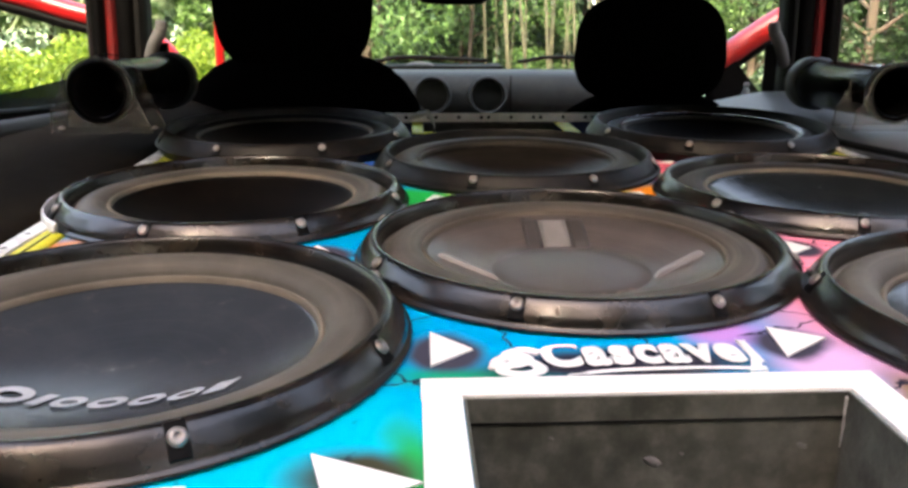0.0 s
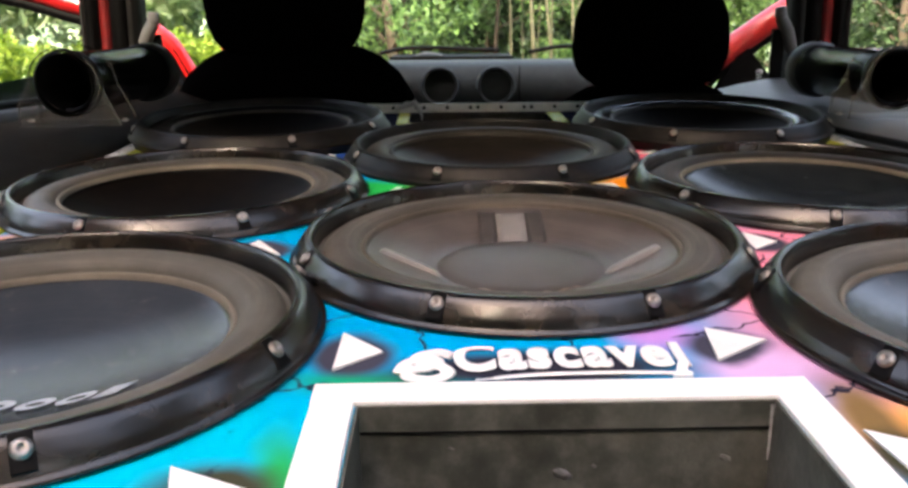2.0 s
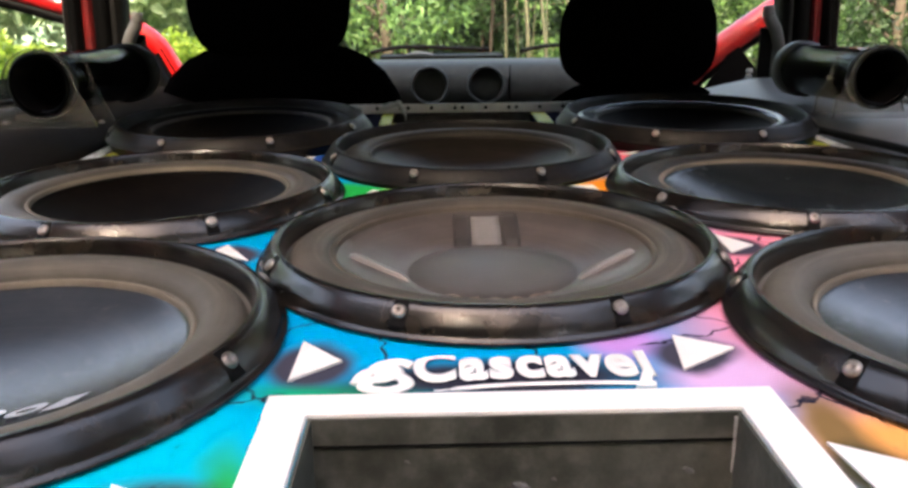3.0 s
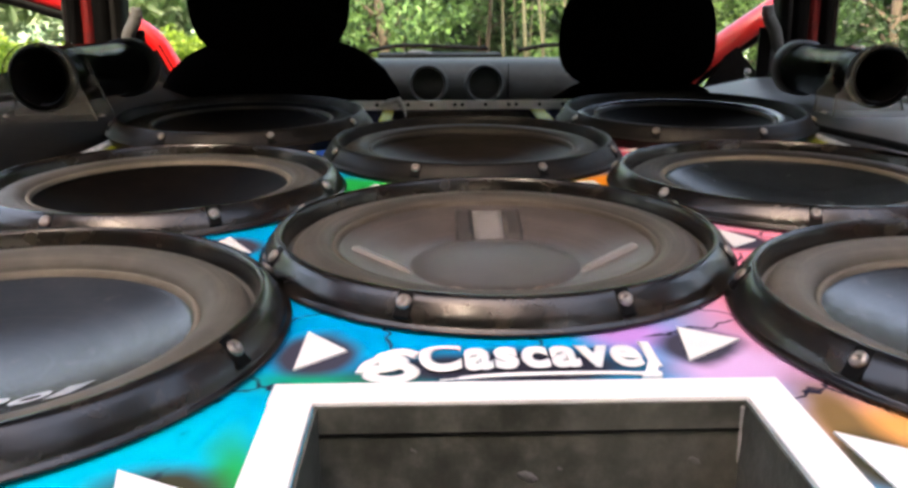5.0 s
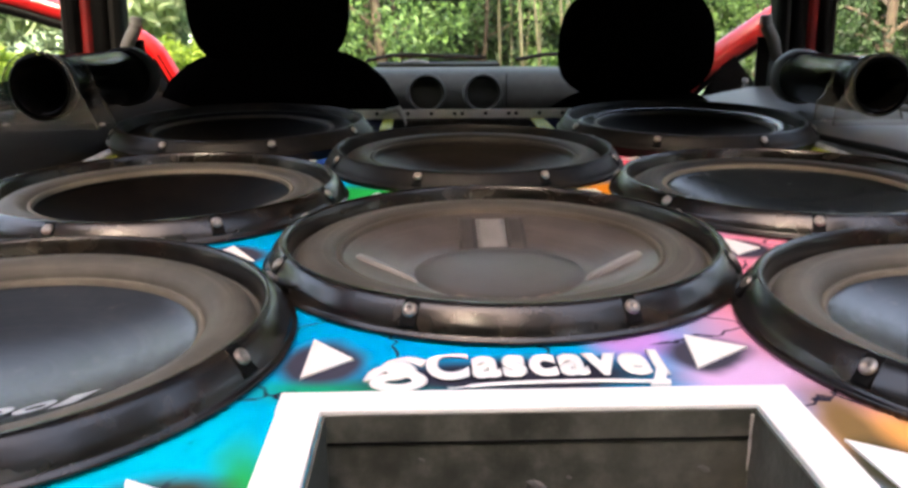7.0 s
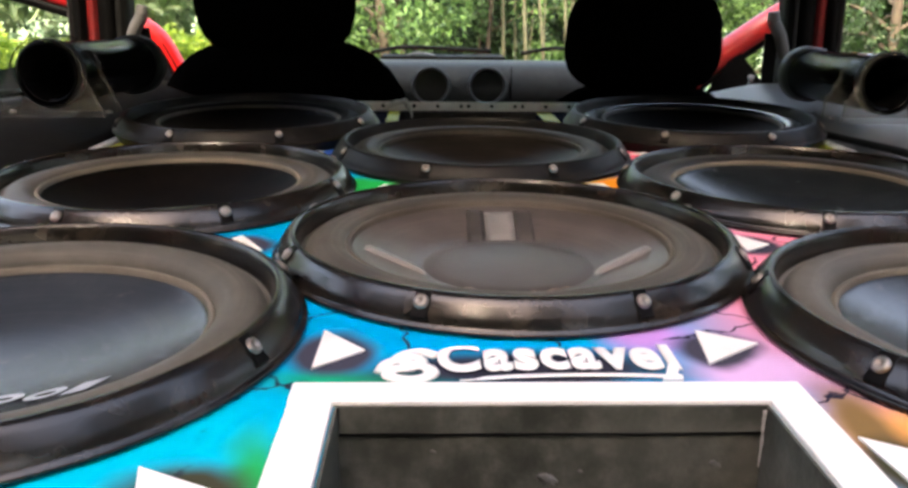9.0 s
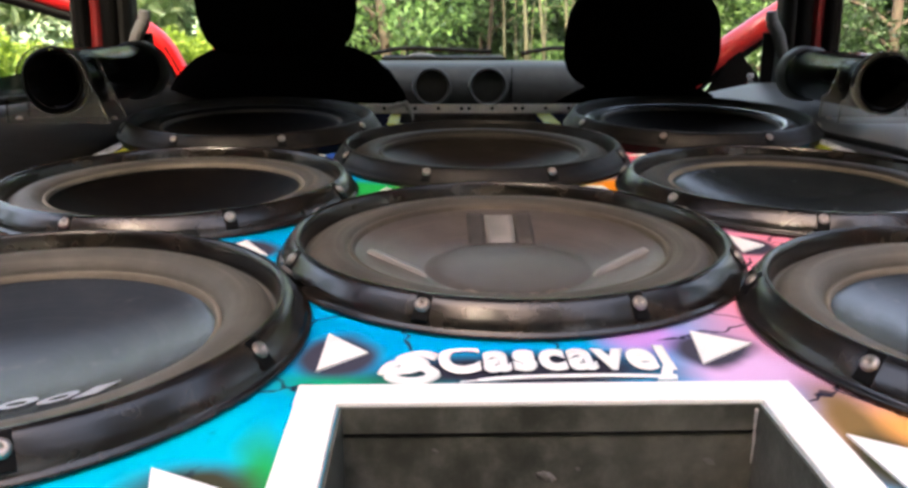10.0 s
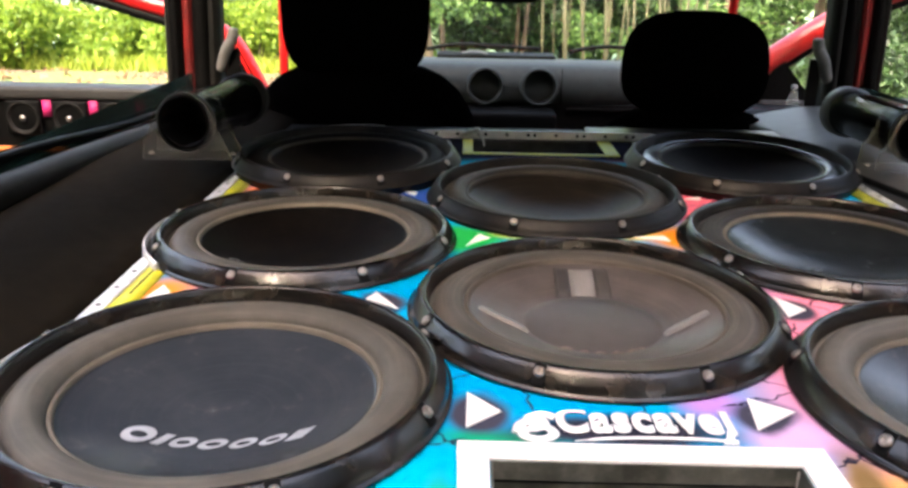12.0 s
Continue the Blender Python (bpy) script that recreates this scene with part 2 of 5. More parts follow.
def airbrush():
    """The deck's colours: soft sprayed fields, a near-black far end, dark sprayed halos round the lettering, thin
    painted cracks.
    """
    m, nt, p = nodes_of("airbrushed_paint")
    tc = nt.nodes.new("ShaderNodeTexCoord")
    wob = nt.nodes.new("ShaderNodeTexNoise")
    put_in(nt, wob, Scale=14.0, Detail=3.0)
    nt.links.new(tc.outputs["Object"], wob.inputs["Vector"])
    add = nt.nodes.new("ShaderNodeVectorMath")
    add.operation = "MULTIPLY_ADD"
    nt.links.new(wob.outputs["Color"], add.inputs[0])
    add.inputs[1].default_value = (0.03, 0.03, 0)
    nt.links.new(tc.outputs["Object"], add.inputs[2])

    def spot(colour, before, x, y, rx, ry, soft=0.75):
        mp = nt.nodes.new("ShaderNodeMapping")
        mp.vector_type = "TEXTURE"
        mp.inputs["Location"].default_value = (x + 0.015, y + 0.015, 0.8)
        mp.inputs["Scale"].default_value = (rx, ry, 1)
        nt.links.new(add.outputs[0], mp.inputs["Vector"])
        ln = nt.nodes.new("ShaderNodeVectorMath")
        ln.operation = "LENGTH"
        nt.links.new(mp.outputs[0], ln.inputs[0])
        return mix_of(nt, ramp_of(nt, ln.outputs["Value"], 1.0, 1.0 - soft), before, colour)

    blue, cyan, pink = (0.0, 0.31, 0.58), (0.0, 0.46, 0.60), (0.86, 0.27, 0.37)
    c = blue
    c = spot(cyan, c, -0.17, 0.30, 0.12, 0.10)
    c = spot(cyan, c, -0.19, 0.25, 0.12, 0.10)
    c = spot((0.02, 0.34, 0.09), c, -0.118, 0.270, 0.018, 0.065)
    c = spot((0.01, 0.30, 0.16), c, -0.085, 0.365, 0.06, 0.022)
    c = spot((0.30, 0.50, 0.05), c, -0.27, 0.235, 0.08, 0.035)
    c = spot(pink, c, 0.25, 0.47, 0.195, 0.27, 0.45)
    c = spot((0.45, 0.24, 0.60), c, 0.060, 0.420, 0.035, 0.04)
    c = spot((0.78, 0.36, 0.10), c, 0.155, 0.305, 0.075, 0.055)
    c = spot((0.75, 0.15, 0.22), c, 0.17, 0.92, 0.14, 0.12, 0.5)
    c = spot((0.85, 0.30, 0.02), c, 0.135, 0.77, 0.07, 0.065, 0.6)
    c = spot((0.75, 0.62, 0.05), c, 0.075, 0.785, 0.035, 0.035)
    c = spot((0.02, 0.42, 0.08), c, -0.125, 0.760, 0.07, 0.065, 0.5)
    c = spot((0.55, 0.68, 0.03), c, -0.062, 0.778, 0.035, 0.025)
    c = spot((0.03, 0.08, 0.35), c, -0.16, 0.92, 0.09, 0.08)
    c = spot((0.78, 0.22, 0.32), c, -0.31, 0.585, 0.085, 0.06)
    c = spot((0.80, 0.28, 0.04), c, -0.38, 0.585, 0.04, 0.06)
    c = spot((0.75, 0.20, 0.05), c, -0.36, 0.935, 0.06, 0.06)
    c = spot((0.72, 0.12, 0.20), c, 0.35, 0.90, 0.10, 0.06)
    c = spot((0.70, 0.15, 0.22), c, 0.13, 1.17, 0.06, 0.06)
    # the far end of the deck goes near black
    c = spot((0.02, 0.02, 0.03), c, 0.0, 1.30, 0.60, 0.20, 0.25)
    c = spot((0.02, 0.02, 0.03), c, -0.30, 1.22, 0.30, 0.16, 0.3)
    c = spot((0.60, 0.10, 0.16), c, 0.145, 1.03, 0.06, 0.10)
    c = spot((0.58, 0.38, 0.62), c, 0.100, 0.372, 0.050, 0.034)
    c = spot((0.20, 0.13, 0.05), c, 0.128, 0.318, 0.018, 0.060)
    dark = (0.03, 0.03, 0.045)
    c = spot(dark, c, -0.01, 0.379, 0.098, 0.030, 0.55)
    for x, y in ((-0.101, 0.397), (0.092, 0.401), (-0.184, 0.582), (0.172, 0.584)):
        c = spot((0.05, 0.05, 0.07), c, x, y, 0.024, 0.031, 0.45)
    for x, y, rx, ry in ((-0.142, 0.272, 0.035, 0.028), (0.128, 0.288, 0.03, 0.03)):
        c = spot((0.05, 0.05, 0.03), c, x, y, rx, ry, 0.6)
    # thin sprayed cracks
    dist = nt.nodes.new("ShaderNodeVectorMath")
    dist.operation = "MULTIPLY_ADD"
    w2 = nt.nodes.new("ShaderNodeTexNoise")
    put_in(nt, w2, Scale=45.0, Detail=4.0)
    nt.links.new(tc.outputs["Object"], w2.inputs["Vector"])
    nt.links.new(w2.outputs["Color"], dist.inputs[0])
    dist.inputs[1].default_value = (0.03, 0.03, 0)
    nt.links.new(tc.outputs["Object"], dist.inputs[2])
    vor = nt.nodes.new("ShaderNodeTexVoronoi")
    vor.feature = "DISTANCE_TO_EDGE"
    vor.inputs["Scale"].default_value = 13.0
    nt.links.new(dist.outputs[0], vor.inputs["Vector"])
    gate = nt.nodes.new("ShaderNodeMath")
    gate.operation = "MULTIPLY"
    nt.links.new(ramp_of(nt, vor.outputs["Distance"], 0.020, 0.004), gate.inputs[0])
    nt.links.new(ramp_of(nt, noise_of(nt, 16.0, 5.0), 0.43, 0.54), gate.inputs[1])
    c = mix_of(nt, gate.outputs[0], c, (0.02, 0.02, 0.035))
    c = mix_of(nt, ramp_of(nt, noise_of(nt, 60.0, 6.0, 0.7), 0.66, 0.8), c, (0.10, 0.09, 0.08))
    nt.links.new(c, p.inputs["Base Color"])
    put_in(nt, p, Roughness=0.7, Specular_IOR_Level=0.0)
    b = nt.nodes.new("ShaderNodeBump")
    put_in(nt, b, Strength=0.15, Distance=0.001)
    nt.links.new(noise_of(nt, 350.0, 3.0), b.inputs["Height"])
    nt.links.new(b.outputs[0], p.inputs["Normal"])
    return m


AIRBRUSH = airbrush()


def leaf_mat(name, light, dark, shade=0.35):
    m, nt, p = nodes_of(name)
    geo = nt.nodes.new("ShaderNodeNewGeometry")
    colour = mix_of(nt, geo.outputs["Random Per Island"], dark, light)
    nt.links.new(colour, p.inputs["Base Color"])
    put_in(nt, p, Roughness=0.5)
    tr = nt.nodes.new("ShaderNodeBsdfTranslucent")
    nt.links.new(colour, tr.inputs["Color"])
    mix = nt.nodes.new("ShaderNodeMixShader")
    mix.inputs[0].default_value = shade
    nt.links.new(p.outputs[0], mix.inputs[1])
    nt.links.new(tr.outputs[0], mix.inputs[2])
    nt.links.new(mix.outputs[0], nt.nodes["Material Output"].inputs["Surface"])
    return m


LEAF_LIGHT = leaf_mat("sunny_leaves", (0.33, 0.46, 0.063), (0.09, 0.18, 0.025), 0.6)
# Leaf green with the distance haze mixed into the colour.
LEAF_HAZE = leaf_mat("hazed_hillside_leaves", (0.44, 0.55, 0.33), (0.23, 0.33, 0.19), 0.6)
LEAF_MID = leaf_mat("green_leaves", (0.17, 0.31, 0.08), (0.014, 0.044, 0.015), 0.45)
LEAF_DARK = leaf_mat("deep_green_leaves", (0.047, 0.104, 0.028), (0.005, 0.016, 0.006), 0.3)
GRASS = leaf_mat("grass_blades", (0.40, 0.47, 0.06), (0.17, 0.26, 0.035), 0.6)
LITTER = leaf_mat("dry_leaves", (0.32, 0.20, 0.11), (0.12, 0.075, 0.045), 0.1)
BARK = worn("bark", (0.052, 0.038, 0.026), (0.090, 0.068, 0.047), (0.05, 0.06, 0.03), 0.9, 1.0, patch=4, grain=30, bump=0.8)


CANE = worn("cane_bark", (0.10, 0.10, 0.055), (0.06, 0.06, 0.035), (0.085, 0.08, 0.05), 0.6, 0.8, patch=5, grain=40)


def ground_mat():
    m, nt, p = nodes_of("dirt_and_grass")
    earth = mix_of(nt, ramp_of(nt, noise_of(nt, 1.3, 6.0), 0.35, 0.7), (0.060, 0.043, 0.031), (0.11, 0.082, 0.06))
    c = mix_of(nt, ramp_of(nt, noise_of(nt, 0.16, 5.0), 0.50, 0.62), earth, (0.11, 0.17, 0.04))
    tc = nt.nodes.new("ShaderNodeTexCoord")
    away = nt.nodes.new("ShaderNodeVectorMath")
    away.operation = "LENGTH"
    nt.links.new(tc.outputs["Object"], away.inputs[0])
    # green scrub far off, its colour lifted to look misty
    hazy_scrub = mix_of(nt, ramp_of(nt, noise_of(nt, 0.35, 7.0, 0.7), 0.40, 0.62), (0.11, 0.18, 0.085), (0.27, 0.36, 0.18))
    c = mix_of(nt, ramp_of(nt, away.outputs["Value"], 27.0, 36.0), c, hazy_scrub)
    nt.links.new(c, p.inputs["Base Color"])
    put_in(nt, p, Roughness=0.95)
    b = nt.nodes.new("ShaderNodeBump")
    put_in(nt, b, Strength=0.6, Distance=0.05)
    nt.links.new(noise_of(nt, 9.0, 6.0), b.inputs["Height"])
    nt.links.new(b.outputs[0], p.inputs["Normal"])
    return m


EARTH = ground_mat()


# ---- builders ----
def link(name, bm, material, parent=None, label="", smooth=True):
    me = bpy.data.meshes.new(name)
    bmesh.ops.recalc_face_normals(bm, faces=bm.faces)
    bm.to_mesh(me)
    bm.free()
    me.materials.append(material)
    for f in me.polygons:
        f.use_smooth = smooth
    ob = new(name, me)
    if parent:
        ob.parent = parent
    if label:
        ob["label"] = label
    return ob


def part(name, bm, material, parent, label="", smooth=True):
    return link(name, bm, material, parent, label, smooth)


def thing(name, label, category, group="", kind="", at=None):
    e = new(name)
    e.empty_display_size = 0.05
    e.matrix_basis = BASE if at is None else at
    return tagged(e, label, category, group, kind)


def box(x0, x1, y0, y1, z0, z1, bevel=0.0, bm=None, m=None):
    made = bm or bmesh.new()
    vs = bmesh.ops.create_cube(made, size=1.0)["verts"]
    for v in vs:
        v.co = Vector(((x0 + x1) / 2 + v.co.x * (x1 - x0), (y0 + y1) / 2 + v.co.y * (y1 - y0), (z0 + z1) / 2 + v.co.z * (z1 - z0)))
    if bevel:
        es = {e for v in vs for e in v.link_edges}
        out = bmesh.ops.bevel(made, geom=list(es), offset=bevel, segments=3, affect="EDGES", profile=0.6)
        vs = list({v for f in out["faces"] for v in f.verts} | {v for v in vs if v.is_valid})
    if m is not None:
        bmesh.ops.transform(made, matrix=m, verts=[v for v in vs if v.is_valid])
    return made


def lathe(profile, n=72, cx=0.0, cy=0.0, cz=0.0, bm=None):
    """Turns a profile of (radius, height) about the upright axis; a radius of 0 closes it."""
    made = bm or bmesh.new()
    rings = []
    for r, z in profile:
        if r == 0:
            rings.append([made.verts.new((cx, cy, cz + z))])
        else:
            rings.append([made.verts.new((cx + r * math.cos(2 * math.pi * k / n), cy + r * math.sin(2 * math.pi * k / n), cz + z)) for k in range(n)])
    for a, b in zip(rings, rings[1:]):
        for k in range(n):
            if len(b) == 1 and len(a) > 1:
                made.faces.new((a[k], a[(k + 1) % n], b[0]))
            elif len(a) == 1:
                made.faces.new((a[0], b[k], b[(k + 1) % n]))
            else:
                made.faces.new((a[k], a[(k + 1) % n], b[(k + 1) % n], b[k]))
    return made


def sweep(points, radius, n=12, bm=None, flat=1.0, closed_ends=True):
    """A rod along points; radius may be one number or one for each point."""
    made = bm or bmesh.new()
    pts = [Vector(p) for p in points]
    rads = radius if isinstance(radius, (list, tuple)) else [radius] * len(pts)
    rings = []
    for i, p in enumerate(pts):
        d = (pts[min(i + 1, len(pts) - 1)] - pts[max(i - 1, 0)]).normalized()
        up = Vector((0, 0, 1)) if abs(d.z) < 0.95 else Vector((0, 1, 0))
        a = d.cross(up).normalized()
        b = a.cross(d).normalized()
        rings.append([made.verts.new(p + rads[i] * (math.cos(2 * math.pi * k / n) * a + flat * math.sin(2 * math.pi * k / n) * b)) for k in range(n)])
    for r, s in zip(rings, rings[1:]):
        for k in range(n):
            made.faces.new((r[k], r[(k + 1) % n], s[(k + 1) % n], s[k]))
    if closed_ends:
        made.faces.new(list(reversed(rings[0])))
        made.faces.new(rings[-1])
    return made


def slab(outline, z0, z1, bm=None):
    """A flat plate of an outline in plan."""
    made = bm or bmesh.new()
    top = [made.verts.new((x, y, z1)) for x, y in outline]
    low = [made.verts.new((x, y, z0)) for x, y in outline]
    made.faces.new(top)
    made.faces.new(list(reversed(low)))
    for k in range(len(top)):
        j = (k + 1) % len(top)
        made.faces.new((top[k], low[k], low[j], top[j]))
    return made


def curve_points(ctrl, n=8):
    """Catmull-Rom through control points."""
    c = [Vector(p) for p in ctrl]
    c = [2 * c[0] - c[1]] + c + [2 * c[-1] - c[-2]]
    out = []
    for i in range(1, len(c) - 2):
        for k in range(n):
            t = k / n
            a, b, d, e = c[i - 1], c[i], c[i + 1], c[i + 2]
            out.append(0.5 * (2 * b + (d - a) * t + (2 * a - 5 * b + 4 * d - e) * t * t + (3 * b - a - 3 * d + e) * t ** 3))
    out.append(c[-2])
    return out


D = 0.80      # the deck's top
SUBS = {"l1": (-0.277, 0.418), "r1": (0.278, 0.419), "c2": (0.0, 0.567), "l3": (-0.279, 0.745), "r3": (0.275, 0.745),
        "c4": (0.0, 0.912), "l5": (-0.277, 1.062), "r5": (0.274, 1.070)}
HOLE_R = 0.139


# ---- loudspeaker deck ----
def deck_panel(parent):
    from mathutils import geometry
    loops = [[(-0.425, 0.10), (0.425, 0.10), (0.425, 1.30), (-0.425, 1.30)],
             [(-0.094, 0.16), (0.092, 0.16), (0.092, 0.338), (-0.094, 0.338)],
             [(-0.100, 1.178), (0.103, 1.178), (0.103, 1.285), (-0.100, 1.285)]]
    for cx, cy in SUBS.values():
        loops.append([(cx + HOLE_R * math.cos(2 * math.pi * k / 48), cy + HOLE_R * math.sin(2 * math.pi * k / 48)) for k in range(48)])
    verts, edges = [], []
    for lp in loops:
        s = len(verts)
        verts += [Vector(p) for p in lp]
        edges += [(s + k, s + (k + 1) % len(lp)) for k in range(len(lp))]
    vs, _, fs, _, _, _ = geometry.delaunay_2d_cdt(verts, edges, [], 1, 1e-6)

    def inside(c):
        if any((c.x - x) ** 2 + (c.y - y) ** 2 < HOLE_R ** 2 * 0.9985 for x, y in SUBS.values()):
            return False
        return not any(l[0][0] < c.x < l[1][0] and l[0][1] < c.y < l[2][1] for l in loops[1:3])

    bm = bmesh.new()
    made = [bm.verts.new((v.x, v.y, D)) for v in vs]
    for f in fs:
        if inside(sum((vs[i] for i in f), Vector((0, 0))) / len(f)):
            bm.faces.new([made[i] for i in f])
    out = bmesh.ops.extrude_face_region(bm, geom=bm.faces[:])
    for v in out["geom"]:
        if isinstance(v, bmesh.types.BMVert):
            v.co.z -= 0.018
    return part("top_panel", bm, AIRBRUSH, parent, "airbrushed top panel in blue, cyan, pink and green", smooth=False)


def lettering(text, x0, x1, y, height, parent):
    cu = bpy.data.curves.new("lettering", "FONT")
    cu.body, cu.size, cu.extrude, cu.bevel_depth, cu.bevel_resolution, cu.space_character = text, 1.0, 0.02, 0.048, 0, 1.13
    tmp = new("lettering_source", cu)
    bpy.context.view_layer.update()
    me = bpy.data.meshes.new_from_object(tmp.evaluated_get(bpy.context.evaluated_depsgraph_get()))
    bpy.data.objects.remove(tmp)
    co = np.array([v.co for v in me.vertices])
    lo, hi = co.min(0), co.max(0)
    for v in me.vertices:
        u = (v.co.x - lo[0]) / (hi[0] - lo[0])
        t = (v.co.y - lo[1]) / (hi[1] - lo[1])
        t = t * 1.22 if t < 0.7 else 0.854 + (t - 0.7) * 0.487
        v.co = Vector((x0 + u * (x1 - x0), y + t * height + 0.003 * u + 0.002 * math.sin(math.pi * u), D + 0.001 + 0.001 * (v.co.z - lo[2]) / (hi[2] - lo[2])))
    me.materials.append(WHITE)
    ob = new("lettering", me)
    ob.parent = parent
    return ob


def speaker_box():
    b = thing("speaker_box", "airbrushed multicolour loudspeaker box filling the boot, white framed port", "speaker box")
    deck_panel(b)
    part("body", box(-0.415, 0.415, 0.10, 1.30, 0.40, 0.41), BLACKBOX, b)
    for x in (-0.422, 0.404):
        part("side_board", box(x, x + 0.018, 0.10, 1.30, 0.41, D - 0.019), BLACKBOX, b)
    part("front_board", box(-0.40, 0.40, 0.10, 0.118, 0.41, D - 0.019), AIRBRUSH, b)
    part("rear_board", box(-0.40, 0.40, 1.28, 1.298, 0.41, D - 0.019), BLACKBOX, b)
    # the port near the tailgate: a white frame round a black shaft
    fr = bmesh.new()
    for x0, x1, y0, y1 in ((-0.1140, 0.112, 0.338, 0.3565), (-0.1135, -0.0945, 0.145, 0.338), (0.0925, 0.112, 0.145, 0.338), (-0.117, 0.112, 0.125, 0.145)):
        box(x0, x1, y0, y1, D - 0.002, D + 0.003, 0.001, fr)
    part("port_frame", fr, WHITE, b, "white painted port frame", smooth=False)
    for x0, x1, y0, y1, z0, z1 in ((-0.0938, -0.0925, 0.162, 0.338, 0.66, D + 0.001), (0.0905, 0.0918, 0.162, 0.338, 0.66, D + 0.001),
                                   (-0.0925, 0.0905, 0.3365, 0.3378, 0.66, D + 0.001), (-0.0925, 0.0905, 0.1605, 0.162, 0.66, D + 0.001), (-0.094, 0.092, 0.16, 0.338, 0.645, 0.6595)):
        part("shaft_board", box(x0, x1, y0, y1, z0, z1), SHAFT, b, "black port board with scuffs and painted glare", smooth=False)
    part("shaft_joint", box(-0.0920, 0.0900, 0.3355, 0.3364, D - 0.0122, D - 0.0115), BLACKTRIM, b)
    for x, z, r in ((0.071, D - 0.027, 0.0020), (-0.002, D - 0.034, 0.0030), (-0.052, D - 0.02, 0.0010), (0.012, D - 0.030, 0.0009)):
        sp = bmesh.new()
        bmesh.ops.create_icosphere(sp, subdivisions=3, radius=r, matrix=pose(x, 0.3362, z, 0, 25, 0) @ Matrix.Diagonal((1.5, 0.12, 0.8, 1)))
        for v in sp.verts:
            k = noise.noise((v.co.x * 900, v.co.z * 900, 2))
            v.co.x += r * 0.5 * k
            v.co.z += r * 0.4 * noise.noise((v.co.z * 800, v.co.x * 800, 7))
        part("paint_fleck", sp, LIGHTGREY, b)
    # pale filler in the corner of the port
    part("corner_filler", sweep(curve_points([(0.0898, 0.3358, D - 0.001), (0.0896, 0.3356, D - 0.009), (0.0899, 0.3357, D - 0.018), (0.0897, 0.3358, D - 0.028)], 4), [0.0010, 0.0007, 0.0009, 0.0005, 0.0008, 0.0004, 0.0007, 0.0009, 0.0006, 0.0005, 0.0007, 0.0004, 0.0003], 6), RAG, b, "pale dried filler in the corner")
    # the port next to the seats
    fr = bmesh.new()
    for x0, x1, y0, y1 in ((-0.116, 0.125, 1.168, 1.177), (-0.116, -0.100, 1.177, 1.276), (0.104, 0.125, 1.177, 1.276)):
        box(x0, x1, y0, y1, D - 0.003, D + 0.0012, 0.0008, fr)
    part("port_frame", fr, YELLOW, b, "yellow painted port frame", smooth=False)
    for x0, x1, y0, y1, z0, z1 in ((-0.108, -0.1002, 1.18, 1.278, 0.66, D - 0.019), (0.1032, 0.111, 1.18, 1.278, 0.66, D - 0.019), (-0.100, 0.103, 1.272, 1.277, 0.66, D - 0.001),
                                   (-0.100, 0.103, 1.170, 1.1778, 0.66, D - 0.019), (-0.108, 0.111, 1.17, 1.277, 0.65, 0.659)):
        part("shaft_board", box(x0, x1, y0, y1, z0, z1), BLACKBOX, b, smooth=False)
    # white triangles
    for tri in (((-0.108, 0.4215), (-0.1085, 0.375), (-0.0855, 0.396)), ((0.085, 0.421), (0.0795, 0.3795), (0.112, 0.404)),
                ((-0.197, 0.583), (-0.167, 0.563), (-0.189, 0.600)), ((0.167, 0.609), (0.165, 0.564), (0.186, 0.580)),
                ((-0.160, 0.2905), (-0.150, 0.250), (-0.114, 0.267)), ((0.117, 0.310), (0.122, 0.262), (0.158, 0.284)),
                ((-0.110, 0.732), (-0.084, 0.760), (-0.096, 0.773)), ((0.072, 0.774), (0.110, 0.761), (0.107, 0.779)),
                ((-0.388, 0.574), (-0.362, 0.575), (-0.382, 0.606)), ((-0.198, 0.946), (-0.174, 0.921), (-0.172, 0.939)), ((0.165, 0.931), (0.184, 0.929), (0.193, 0.948)),
                ((-0.290, 0.262), (-0.205, 0.268), (-0.20, 0.250))):
        part("triangle", slab(tri, D + 0.0002, D + 0.0012), WHITE, b, "white painted triangle", smooth=False)
    lettering("Cascavel", -0.0500, 0.0645, 0.3685, 0.0295, b)
    part("letter_tail", slab([(0.0520, 0.3605), (0.0615, 0.3605), (0.0618, 0.3650), (0.0605, 0.3660), (0.0642, 0.3770), (0.0588, 0.3770), (0.0548, 0.3655)], D + 0.0006, D + 0.0022), WHITE, b, smooth=False)
    part("underline", sweep(curve_points([(-0.040, 0.3615, D + 0.001), (-0.01, 0.3660, D + 0.001), (0.03, 0.3670, D + 0.001), (0.0625, 0.3650, D + 0.001)]), [0.0006] * 3 + [0.0016] * 22, 8, flat=0.5), WHITE, b)
